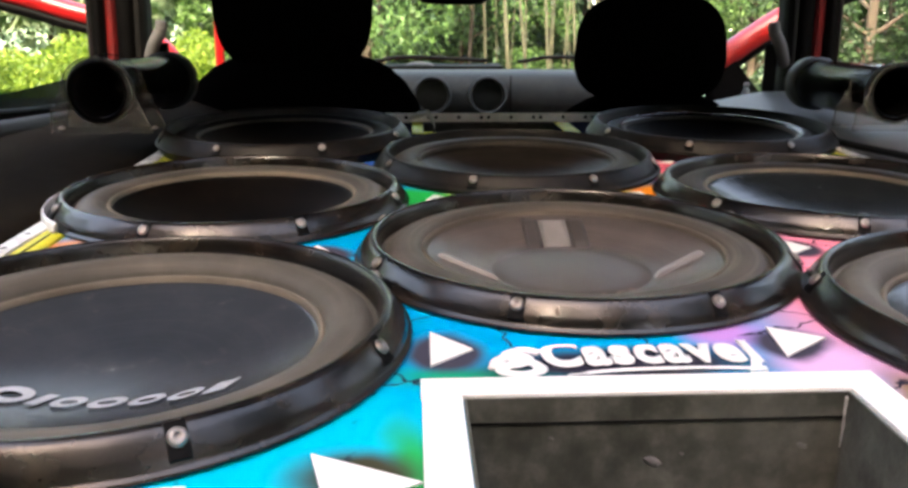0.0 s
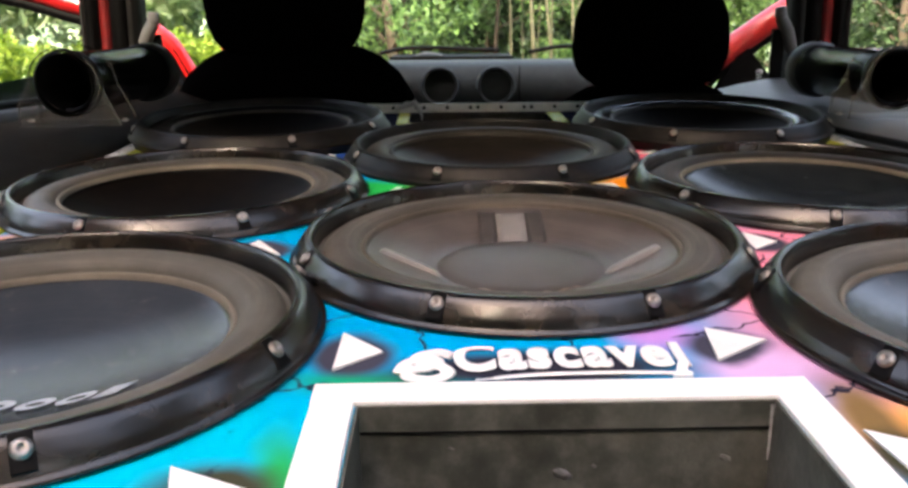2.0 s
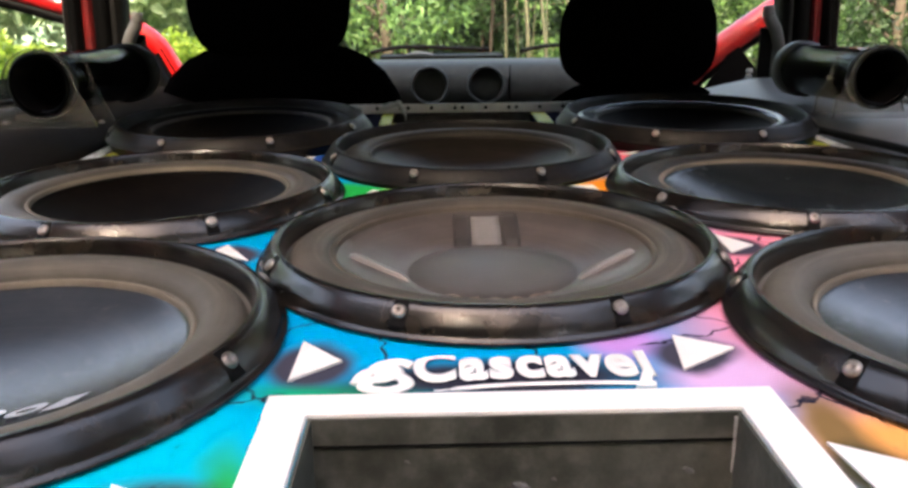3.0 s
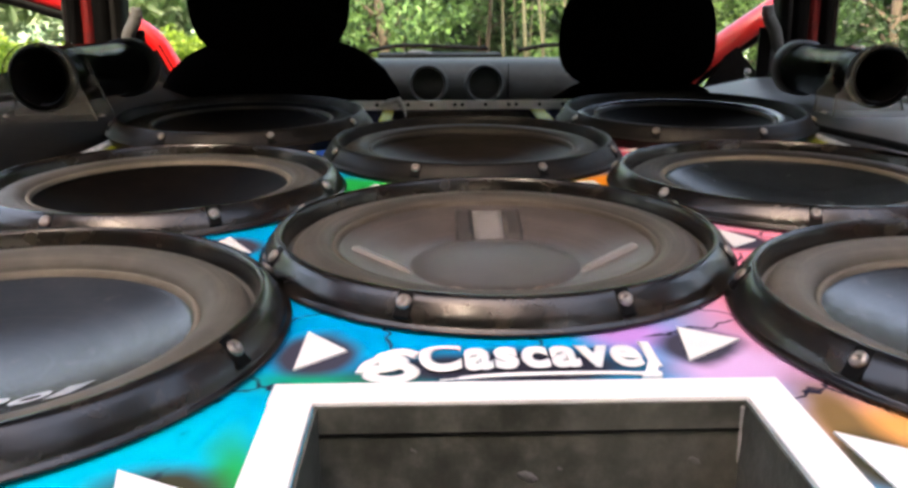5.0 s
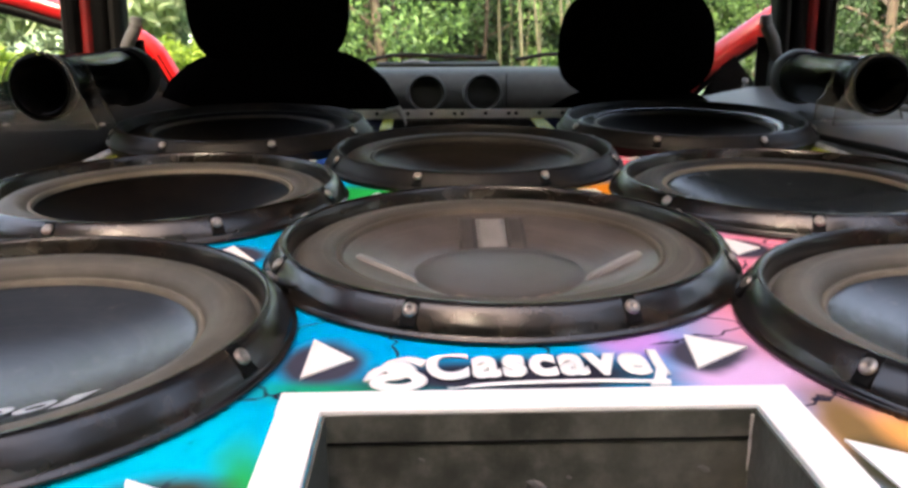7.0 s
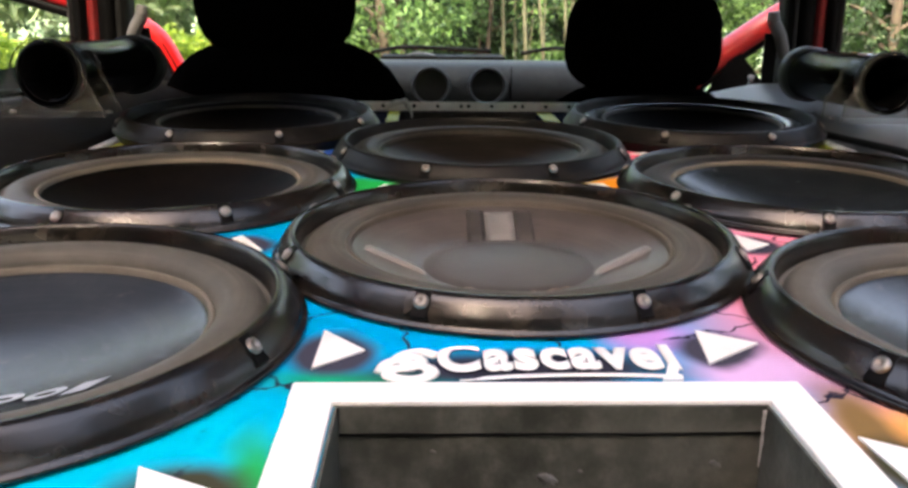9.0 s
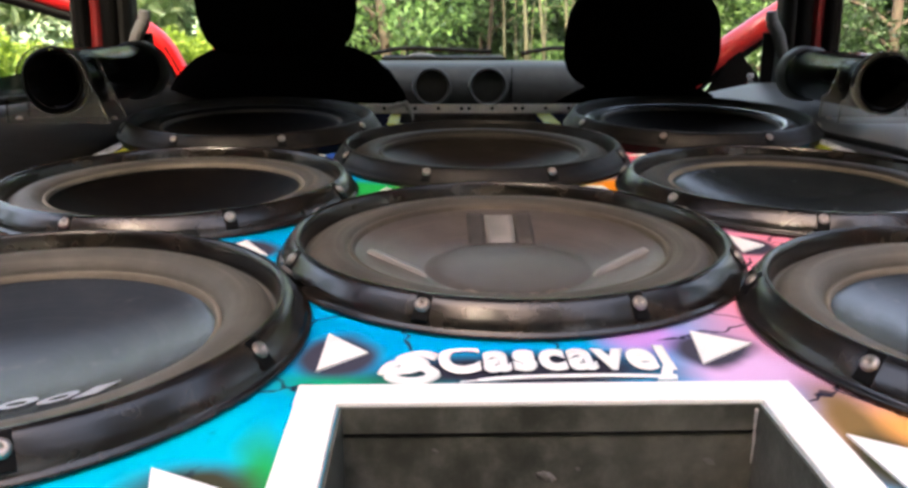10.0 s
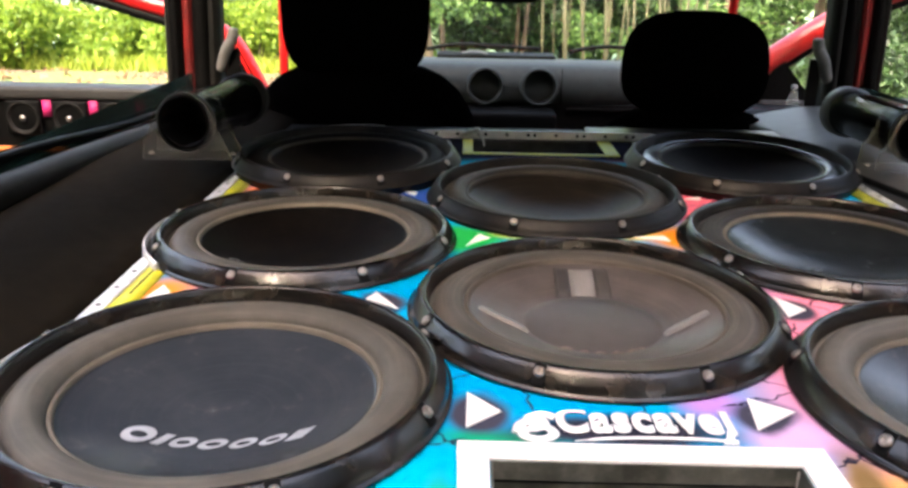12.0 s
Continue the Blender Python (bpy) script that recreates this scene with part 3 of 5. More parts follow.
    em = sweep(curve_points([(-0.0505, 0.389, D + 0.001), (-0.0579, 0.3935, D + 0.001), (-0.0677, 0.388, D + 0.001), (-0.0644, 0.380, D + 0.001), (-0.0554, 0.376, D + 0.001), (-0.0530, 0.368, D + 0.001),
                             (-0.0612, 0.3625, D + 0.001), (-0.0718, 0.366, D + 0.001), (-0.0702, 0.373, D + 0.001), (-0.0628, 0.3755, D + 0.001), (-0.0579, 0.382, D + 0.001), (-0.0620, 0.3865, D + 0.001), (-0.0726, 0.381, D + 0.001), (-0.0759, 0.370, D + 0.001)]), 0.0037, 8, flat=0.3)
    part("emblem", em, WHITE, b, "white curled emblem")
    # yellow and galvanised edge strips beside the cones
    for s in (-1, 1):
        part("edge_paint", box(min(s * 0.392, s * 0.411), max(s * 0.392, s * 0.411), 0.12, 1.16, D - 0.001, D + 0.002), YELLOW, b, "yellow painted edge")
        strip = part("edge_strip", box(min(s * 0.411, s * 0.425), max(s * 0.411, s * 0.425), 0.12, 1.20, D - 0.001, D + 0.004, 0.001), STRIP, b, "galvanised perforated edge strip")
        for k in range(26):
            part("hole", lathe([(0.0026, 0.0), (0, 0.0)], 10, s * 0.418, 0.15 + 0.04 * k, D + 0.0044), BLACKTRIM, strip)
    # the perforated tape bends round the outer rims
    for key, a0, a1, up in (("l1", 125, 205, 0.0), ("l3", 128, 222, 0.0), ("l5", 76, 168, 0.021)):
        cx, cy = SUBS[key]
        tape = bmesh.new()
        rows = []
        for k in range(25):
            a = radians(a0 + (a1 - a0) * k / 24)
            rows.append([tape.verts.new((cx + r * math.cos(a), cy + r * math.sin(a), D + z)) for r, z in ((0.1598, 0.001), (0.1600, 0.0100 + up * max(0.0, math.sin(a))), (0.1608, 0.0108 + up * max(0.0, math.sin(a))), (0.1625, 0.0085 + up * max(0.0, math.sin(a))), (0.1630, 0.001))])
        for r0, r1 in zip(rows, rows[1:]):
            for k in range(4):
                tape.faces.new((r0[k], r0[k + 1], r1[k + 1], r1[k]))
        bmesh.ops.recalc_face_normals(tape, faces=tape.faces[:])
        part("edge_tape", tape, STRIP, b, "galvanised tape bent round a rim")
    for s in (-1, 1):
        part("groove", box(min(s * 0.4025, s * 0.4040), max(s * 0.4025, s * 0.4040), 0.58, 0.68, D + 0.0015, D + 0.0026), BLACKTRIM, b)
    return b


speaker_box()


def dish(profile, r):
    for (r0, z0), (r1, z1) in zip(profile, profile[1:]):
        if min(r0, r1) <= r <= max(r0, r1) and r0 != r1:
            return z0 + (z1 - z0) * (r - r0) / (r1 - r0)
    return profile[-1][1]


def subwoofer(key, cone, foam, turn, ribs=False, print_at=None, label="", edge=None, joint=0.007, lift=0.0, tilt=0.0, deep=1.0, rim=None):
    """A round driver; joint is the height at which surround and cone meet, lift and tilt pack it up off the deck."""
    cx, cy = SUBS[key]
    s = thing("subwoofer", label, "subwoofer", "subwoofers in the deck", at=BASE @ pose(cx, cy - 0.159, D + lift, tilt) @ pose(0, 0.159, 0))
    foot = -0.004 - lift - 0.32 * math.sin(radians(tilt))
    part("rim", lathe([(0.1550, foot), (0.1560, 0.0002), (0.1586, 0.0010), (0.1595, 0.0024), (0.1588, 0.0037), (0.1572, 0.0043), (0.1566, 0.0060), (0.1553, 0.0088), (0.1541, 0.0108), (0.1508, 0.0150), (0.1488, 0.0178), (0.1468, 0.0193), (0.1446, 0.0196),
                       (0.1432, 0.0182), (0.1420, 0.0140), (0.1406, 0.006), (0.1392, 0.002), (0.1385, -0.02)], 96), rim or RIM, s, "dusty moulded black rim")
    swell = 0.0095 if joint < 0.003 else 0.0065
    roll = [(0.1404, 0.0055), (0.1385, 0.0045)] + [(0.1240 + 0.0135 * math.cos(a), 0.0045 + (joint - 0.0045) * a / math.pi + swell * math.sin(a)) for a in [math.pi * k / 12 for k in range(13)]] + [(0.1094, joint - 0.0015), (0.108, joint - 0.002)]
    part("surround", lathe(roll, 96), foam, s, "dusty rubber surround")
    part("cone_edge", lathe([(0.1110, joint + 0.0002), (0.1102, joint + 0.0016), (0.1088, joint + 0.0020), (0.1072, joint + 0.0008), (0.1066, joint - 0.0022)], 96), edge or EDGE, s, "pale glued edge of the cone")
    if ribs:
        prof = [(0.1082, 0.0), (0.106, -0.002), (0.09, -0.007), (0.07, -0.013), (0.052, -0.0185), (0.050, -0.017), (0.048, -0.0165), (0.03, -0.0150), (0.012, -0.0140), (0, -0.0138)]
    else:
        prof = [(0.1082, 0.0), (0.107, -0.003 * deep), (0.104, -0.005 * deep), (0.09, -0.0115 * deep), (0.07, -0.0195 * deep), (0.05, -0.0250 * deep), (0.03, -0.0285 * deep), (0.012, -0.0300 * deep), (0, -0.0303 * deep)]
    up = joint - 0.001
    prof = [(r, z + up) for r, z in prof]
    part("cone", lathe(prof, 96), cone, s)
    if ribs:
        def patch(name, corners, lift, mat, label=""):
            """A raised moulding on the cone between four corners in plan."""
            bm = bmesh.new()
            n = 8
            rows = []
            for i in range(n + 1):
                row = []
                for j in range(7):
                    u, v = i / n, min(max((j - 1) / 4, 0.0), 1.0)
                    a = Vector(corners[0]).lerp(Vector(corners[1]), u)
                    q = a.lerp(Vector(corners[3]).lerp(Vector(corners[2]), u), v)
                    up = -0.002 if j in (0, 6) or i in (0, n) else lift * min(1.0, 0.4 + 3 * min(u, 1 - u))
                    row.append(bm.verts.new((q.x, q.y, dish(prof, q.length) + up)))
                rows.append(row)
            for r, t in zip(rows, rows[1:]):
                for k in range(6):
                    bm.faces.new((r[k], r[k + 1], t[k + 1], t[k]))
            part(name, bm, mat, s, label)
        # dark patches draw the shadows on both sides of the pale rib
        for x in (-0.0255, 0.0125):
            patch("rib", ((x, 0.052), (x, 0.103), (x + 0.013, 0.103), (x + 0.013, 0.052)), 0.003, RIBSHADE)
        patch("rib", ((-0.0110, 0.057), (-0.0115, 0.101), (0.0115, 0.101), (0.0110, 0.057)), 0.0025, RIB, "pale grey moulded rib")
        for e in (-1, 1):
            patch("rib", ((e * 0.054, -0.027), (e * 0.101, -0.002), (e * 0.101, 0.005), (e * 0.054, -0.020)), 0.0035, RIB, "pale grey moulded rib")
        part("dust_cap", lathe([(r, z + up) for r, z in ((0.060, -0.0172), (0.057, -0.0158), (0.048, -0.0153), (0.030, -0.0142), (0.012, -0.0134), (0, -0.0132))], 48), CONE_CAP, s)
    if ribs:
        for a, wide in ((-118, 9), (-104, 6), (-92, 8), (-79, 7), (-66, 9), (-57, 4)):
            bm = bmesh.new()
            rows = [[bm.verts.new(((0.0575 + 0.004 * j + 0.0012 * math.sin(7 * i + a)) * math.cos(radians(a + wide * (i / 6 - 0.5))), (0.0575 + 0.004 * j + 0.0012 * math.sin(5 * i + a)) * math.sin(radians(a + wide * (i / 6 - 0.5))),
                                   dish(prof, 0.0575 + 0.004 * j) + (0.0014 if j == 0 else 0.0006))) for j in range(2)] for i in range(7)]
            for r, q in zip(rows, rows[1:]):
                bm.faces.new((r[0], r[1], q[1], q[0]))
            part("glue_residue", bm, RESIDUE, s, "dry brown glue residue")
    for k in range(8):
        a = radians(turn - 90 + 45 * k)
        m = pose(0.1500 * math.cos(a), 0.1500 * math.sin(a), 0.0150, 0, 0, math.degrees(a)) @ pose(0, 0, 0, 0, 48, 0)
        seat = part("screw_seat", box(-0.0055, 0.0105, -0.0046, 0.0046, -0.004, 0.0010, 0.0008, None, m), BLACKTRIM, s)
        bm = lathe([(0, 0.0010), (0.0012, 0.0011), (0.0015, 0.0020), (0.0030, 0.0018), (0.0040, 0.0011), (0.0043, 0.0)], 16)
        bmesh.ops.transform(bm, matrix=m @ pose(0.0015, 0, 0.0016), verts=bm.verts)
        part("screw", bm, CHROME, seat, "steel screw")
    if print_at:
        x0, x1, y0, tall, mat = print_at
        widths = (1.35, 0.4, 1.0, 1.1, 1.0, 1.0, 0.75)
        total, x = sum(widths) + 0.22 * 6, x0
        for w in widths:
            wide = (x1 - x0) * w / total
            bm = bmesh.new()

            def spot(px, v, big):
                t = (px - x0) / (x1 - x0)
                py = y0 + 0.010 * (2 * t - 1) ** 2 + tall * v * big
                px += 0.45 * tall * v
                return bm.verts.new((px, py, dish(prof, math.hypot(px, py)) + 0.0012))
            if w < 0.9:
                grid = [[spot(x + wide * u, v * 0.5, 1.0) for v in (-1, -0.5, 0, 0.5, 1)] for u in (0, 0.5, 1)]
                for r0, r1 in zip(grid, grid[1:]):
                    for k in range(4):
                        bm.faces.new((r0[k], r1[k], r1[k + 1], r0[k + 1]))
            else:
                big, n = (1.5, 20) if w > 1.3 else (1.0, 20)
                rings = [[spot(x + wide * (0.5 + 0.5 * f * math.cos(2 * math.pi * k / n)), 0.5 * g * math.sin(2 * math.pi * k / n), big) for k in range(n)] for f, g in ((1.0, 1.0), (0.55, 0.38))]
                for k in range(n):
                    bm.faces.new((rings[0][k], rings[0][(k + 1) % n], rings[1][(k + 1) % n], rings[1][k]))
            part("print_bar", bm, mat, s, "silver printed mark")
            x += wide + (x1 - x0) * 0.22 / total
    return s


FAINT = worn("faint_print", (0.11, 0.105, 0.10), (0.07, 0.067, 0.064), None, 0.5)
subwoofer("l1", CONE_BLUE, FOAM, 26, print_at=(-0.056, 0.066, -0.044, 0.0150, MARK), label="twelve-inch subwoofer with glossy slate cone and silver print", joint=0.0, deep=0.6)
subwoofer("r1", CONE_BLUE, FOAM, 28, label="twelve-inch subwoofer with glossy slate cone and dusty surround", joint=0.0, deep=0.6)
subwoofer("c2", CONE_BROWN, FOAMBROWN, 22.5, ribs=True, label="twelve-inch subwoofer with three-ribbed dusty brown cone", edge=BROWNEDGE)
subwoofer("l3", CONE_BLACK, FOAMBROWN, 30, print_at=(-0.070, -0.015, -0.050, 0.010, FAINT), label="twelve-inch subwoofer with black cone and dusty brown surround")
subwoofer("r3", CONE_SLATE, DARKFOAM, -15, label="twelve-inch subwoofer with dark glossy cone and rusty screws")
subwoofer("c4", CONE_DARK, DARKFOAM, 22.5, label="twelve-inch subwoofer with smooth dark brown cone", edge=DARKEDGE, lift=0.001, tilt=0.5, rim=SHADERIM)
subwoofer("l5", CONE_BLACK, SHADEFOAM, 23, label="twelve-inch black subwoofer packed up behind the driver's seat", edge=DARKEDGE, lift=0.007, tilt=1.4, rim=SHADERIM)
subwoofer("r5", CONE_BLACK, GLOSSFOAM, 18, label="twelve-inch black subwoofer with glossy ring behind passenger seat", edge=DARKEDGE, lift=0.007, tilt=1.4, rim=SHADERIM)

# ---- car ----
car = thing("car", "red hatchback with open front doors and stripped boot", "car")


def car_shell():
    part("floor", box(-0.66, 0.66, 0.05, 2.75, 0.26, 0.30), FELT, car)
    bm = box(-0.60, 0.60, 0.66, 2.05, 1.38, 1.41)
    part("roof", bm, RED, car)
    part("headliner", box(-0.60, 0.60, 0.67, 2.04, 1.36, 1.376), BLACKTRIM, car)
    for s in (-1, 1):
        def b(x0, x1, *rest, **kw):
            return box(min(s * x0, s * x1), max(s * x0, s * x1), *rest, **kw)
        part("lower_side", b(0.67, 0.70, 0.05, 1.66, 0.25, 0.80, bevel=0.008), RED, car)
        part("side_lining", b(0.63, 0.666, 0.05, 1.62, 0.30, 0.79), BLACKTRIM, car)
        part("sill", b(0.64, 0.70, 1.62, 2.75, 0.22, 0.36, bevel=0.01), RED, car)
        part("wing", b(0.665, 0.70, 2.46, 3.4, 0.36, 0.64, bevel=0.02), RED, car)
        part("rear_pillar", sweep([(s * 0.66, 0.20, 0.78), (s * 0.65, 0.32, 1.0), (s * 0.60, 0.66, 1.38)], 0.055, 10), RED, car)
        part("roof_rail", sweep([(s * 0.60, 0.65, 1.385), (s * 0.615, 1.0, 1.39), (s * 0.60, 2.06, 1.37)], 0.03, 8), RED, car)
        part("cant_rail", b(0.585, 0.625, 0.48, 2.06, 1.16, 1.375, bevel=0.015), DARKTRIM, car, "dark lining above the side windows")
        # the pillar between the doors: trim, door seal, red flange, outer seal
        lean = [(1.62, 0.40), (1.62, 0.78), (1.615, 0.95), (1.60, 1.38)]

        def upright(name, xa, xb, y0, y1, mat, label=""):
            bm = bmesh.new()
            rings = []
            for y, z in lean:
                shift = -0.05 * max(0.0, z - 0.80)
                rings.append([bm.verts.new((s * (x + shift), y + dy, z)) for x, dy in ((xa, y0), (xb, y0), (xb, y1), (xa, y1))])
            for r, q in zip(rings, rings[1:]):
                for k in range(4):
                    bm.faces.new((r[k], r[(k + 1) % 4], q[(k + 1) % 4], q[k]))
            bm.faces.new(rings[0])
            bm.faces.new(rings[-1])
            bmesh.ops.bevel(bm, geom=bm.edges[:], offset=0.004, segments=2, affect="EDGES")
            part(name, bm, mat, car, label)
        upright("pillar_trim", 0.618, 0.634, -0.005, 0.06, DARKTRIM, "grey moulded pillar trim")
        upright("pillar_trim", 0.636, 0.668, 0.0, 0.07, BLACKTRIM)
        upright("pillar_flange", 0.669, 0.690, 0.004, 0.06, SHADERED, "red door flange, colour darkened for its shade")
        upright("door_seal", 0.691, 0.712, -0.004, 0.05, BLACKTRIM, "black rubber door seal")
        upright("door_seal", 0.713, 0.722, -0.002, 0.04, GREYTRIM)
        # the front pillar and the screen's edge
        part("front_pillar", sweep(curve_points([(s * 0.665, 2.44, 0.40), (s * 0.655, 2.43, 0.75), (s * 0.642, 2.39, 1.0), (s * 0.58, 2.06, 1.37)]), 0.013, 10), RED, car, "red front pillar")
        # rolled trim under the side window, felt over the wheel arch
        part("window_trim", sweep(curve_points([(s * 0.625, 0.25, 0.832), (s * 0.622, 0.60, 0.836), (s * 0.615, 0.95, 0.822), (s * 0.61, 1.30, 0.800), (s * 0.61, 1.58, 0.79)]), 0.022, 14), DARKTRIM, car, "dark grey padded window trim")
        part("window_seal", sweep(curve_points([(s * 0.641, 0.25, 0.862), (s * 0.640, 0.79, 0.862), (s * 0.636, 1.19, 0.832), (s * 0.63, 1.58, 0.815)]), 0.006, 8), BLACKTRIM, car)
        glass = bmesh.new()
        quad = [(0.652, 0.70, 0.80), (0.648, 1.56, 0.79), (0.648, 1.56, 0.862), (0.652, 0.70, 0.862)]
        for dx in (0, 0.004):
            glass.faces.new([glass.verts.new((s * (x + dx), y, z)) for x, y, z in quad])
        part("window_pane", glass, TINTED, car, "green tinted window pane, wound down", smooth=False)
        felt = bmesh.new()
        ys = [0.10 + 0.04 * k for k in range(38)]
        prof = [(0.4265, 0.786), (0.428, 0.800), (0.448, 0.806), (0.50, 0.819), (0.55, 0.826), (0.60, 0.826), (0.632, 0.812), (0.64, 0.78)]
        rows = []
        for y in ys:
            sag = -0.016 * max(0.0, (y - 1.0))
            rows.append([felt.verts.new((s * (x + 0.003 * noise.noise((x * 9, y * 6, s))), y, z + sag + 0.004 * noise.noise((x * 7 + 3, y * 5, s)))) for x, z in prof])
        for r, q in zip(rows, rows[1:]):
            for k in range(len(prof) - 1):
                felt.faces.new((r[k], r[k + 1], q[k + 1], q[k]))
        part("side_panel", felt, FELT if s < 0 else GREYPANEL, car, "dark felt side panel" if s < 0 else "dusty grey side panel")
    # the tailgate, swung up over the boot
    lid = box(-0.60, 0.60, -0.95, 0.0, -0.015, 0.015, 0.01, None, pose(0, 0.64, 1.41, -58))
    gate = part("tailgate", lid, RED, car, "red tailgate swung up over the boot")
    part("lining", box(-0.55, 0.55, -0.92, -0.03, -0.035, -0.017, 0.004, None, pose(0, 0.64, 1.41, -58)), DARKTRIM, gate)
    # cover between the box and the seats
    part("cover", box(-0.62, 0.10, 1.305, 1.42, 0.775, 0.792, 0.004), BLACKTRIM, car, "black cover behind the seats")
    part("cover", box(0.102, 0.62, 1.305, 1.42, 0.780, 0.797, 0.004), GLOSSTRIM, car, "dark grey cover behind the seats")
    # the screen and what lies round it
    glass = bmesh.new()
    for d in (0, 0.005):
        glass.faces.new([glass.verts.new(p) for p in ((-0.62, 2.86 + d, 0.755), (0.62, 2.86 + d, 0.755), (0.56, 2.08 + d, 1.37), (-0.56, 2.08 + d, 1.37))])
    pane = part("windscreen", glass, GLASS, car, "clear windscreen", smooth=False)
    part("scuttle", box(-0.66, 0.66, 2.82, 2.92, 0.55, 0.70, 0.01), BLACKTRIM, car)
    part("bonnet", box(-0.66, 0.66, 2.92, 3.75, 0.45, 0.58, 0.03), RED, car)
    part("bulkhead", box(-0.66, 0.66, 2.74, 2.76, 0.25, 0.66), BLACKTRIM, car)
    # wipers
    for x0, x1 in ((-0.25, 0.14), (0.24, 0.58)):
        part("wiper", sweep(curve_points([(x0, 2.84, 0.785), (x0 + 0.12, 2.83, 0.803), (x1, 2.83, 0.792)]), 0.007, 8), BLACKTRIM, car, "black wiper resting on the screen")


car_shell()


def dashboard():
    d = part("dashboard", bmesh.new(), DASH, car, "grey moulded dashboard")
    prof = [(2.540, 0.655), (2.531, 0.66), (2.528, 0.72), (2.54, 0.762), (2.57, 0.774), (2.70, 0.775), (2.80, 0.765), (2.82, 0.70)]
    bm = bmesh.new()
    rows = [[bm.verts.new((x, y - 0.02 * (1 - (x / 0.64) ** 2), z - 0.012 * (x / 0.64) ** 4)) for y, z in prof] for x in [-0.64 + 1.28 * k / 24 for k in range(25)]]
    for r, q in zip(rows, rows[1:]):
        for k in range(len(prof) - 1):
            bm.faces.new((r[k], r[k + 1], q[k + 1], q[k]))
    bm.to_mesh(d.data)
    bm.free()
    for f in d.data.polygons:
        f.use_smooth = True
    for x in (-0.055, 0.109):
        bm = lathe([(0.0475, 0.0105), (0.0465, 0.004), (0.0460, -0.03)], 48)
        bmesh.ops.transform(bm, matrix=pose(x, 2.492, 0.713, 86), verts=bm.verts)
        part("vent_throat", bm, BLACKTRIM, d)
        bm = lathe([(0.052, -0.02), (0.058, 0.0), (0.0575, 0.010), (0.053, 0.0135), (0.0485, 0.0125), (0.0476, 0.0104)], 48)
        bmesh.ops.transform(bm, matrix=pose(x, 2.492, 0.713, 86), verts=bm.verts)
        part("vent_ring", bm, DASH, d, "round grey vent ring")
        bm = lathe([(0.0460, -0.022), (0.030, -0.026), (0, -0.027)], 32)
        bmesh.ops.transform(bm, matrix=pose(x, 2.492, 0.713, 86), verts=bm.verts)
        part("vent_core", bm, BLACKTRIM, d)
    part("seam", box(0.178, 0.181, 2.503, 2.512, 0.66, 0.768), BLACKTRIM, d)
    part("glove_lid_edge", box(0.20, 0.60, 2.505, 2.517, 0.640, 0.646), BLACKTRIM, d)
    part("lower_dash", box(-0.64, 0.64, 2.515, 2.60, 0.40, 0.662, 0.012), BLACKTRIM, d, "black lower dashboard")
    part("console", box(-0.12, 0.16, 2.40, 2.53, 0.40, 0.65, 0.02), BLACKTRIM, d)
    part("tray", box(-0.21, 0.175, 2.68, 2.80, 0.774, 0.784, 0.003), BLACKTRIM, d, "flat black tray on the dash")


dashboard()


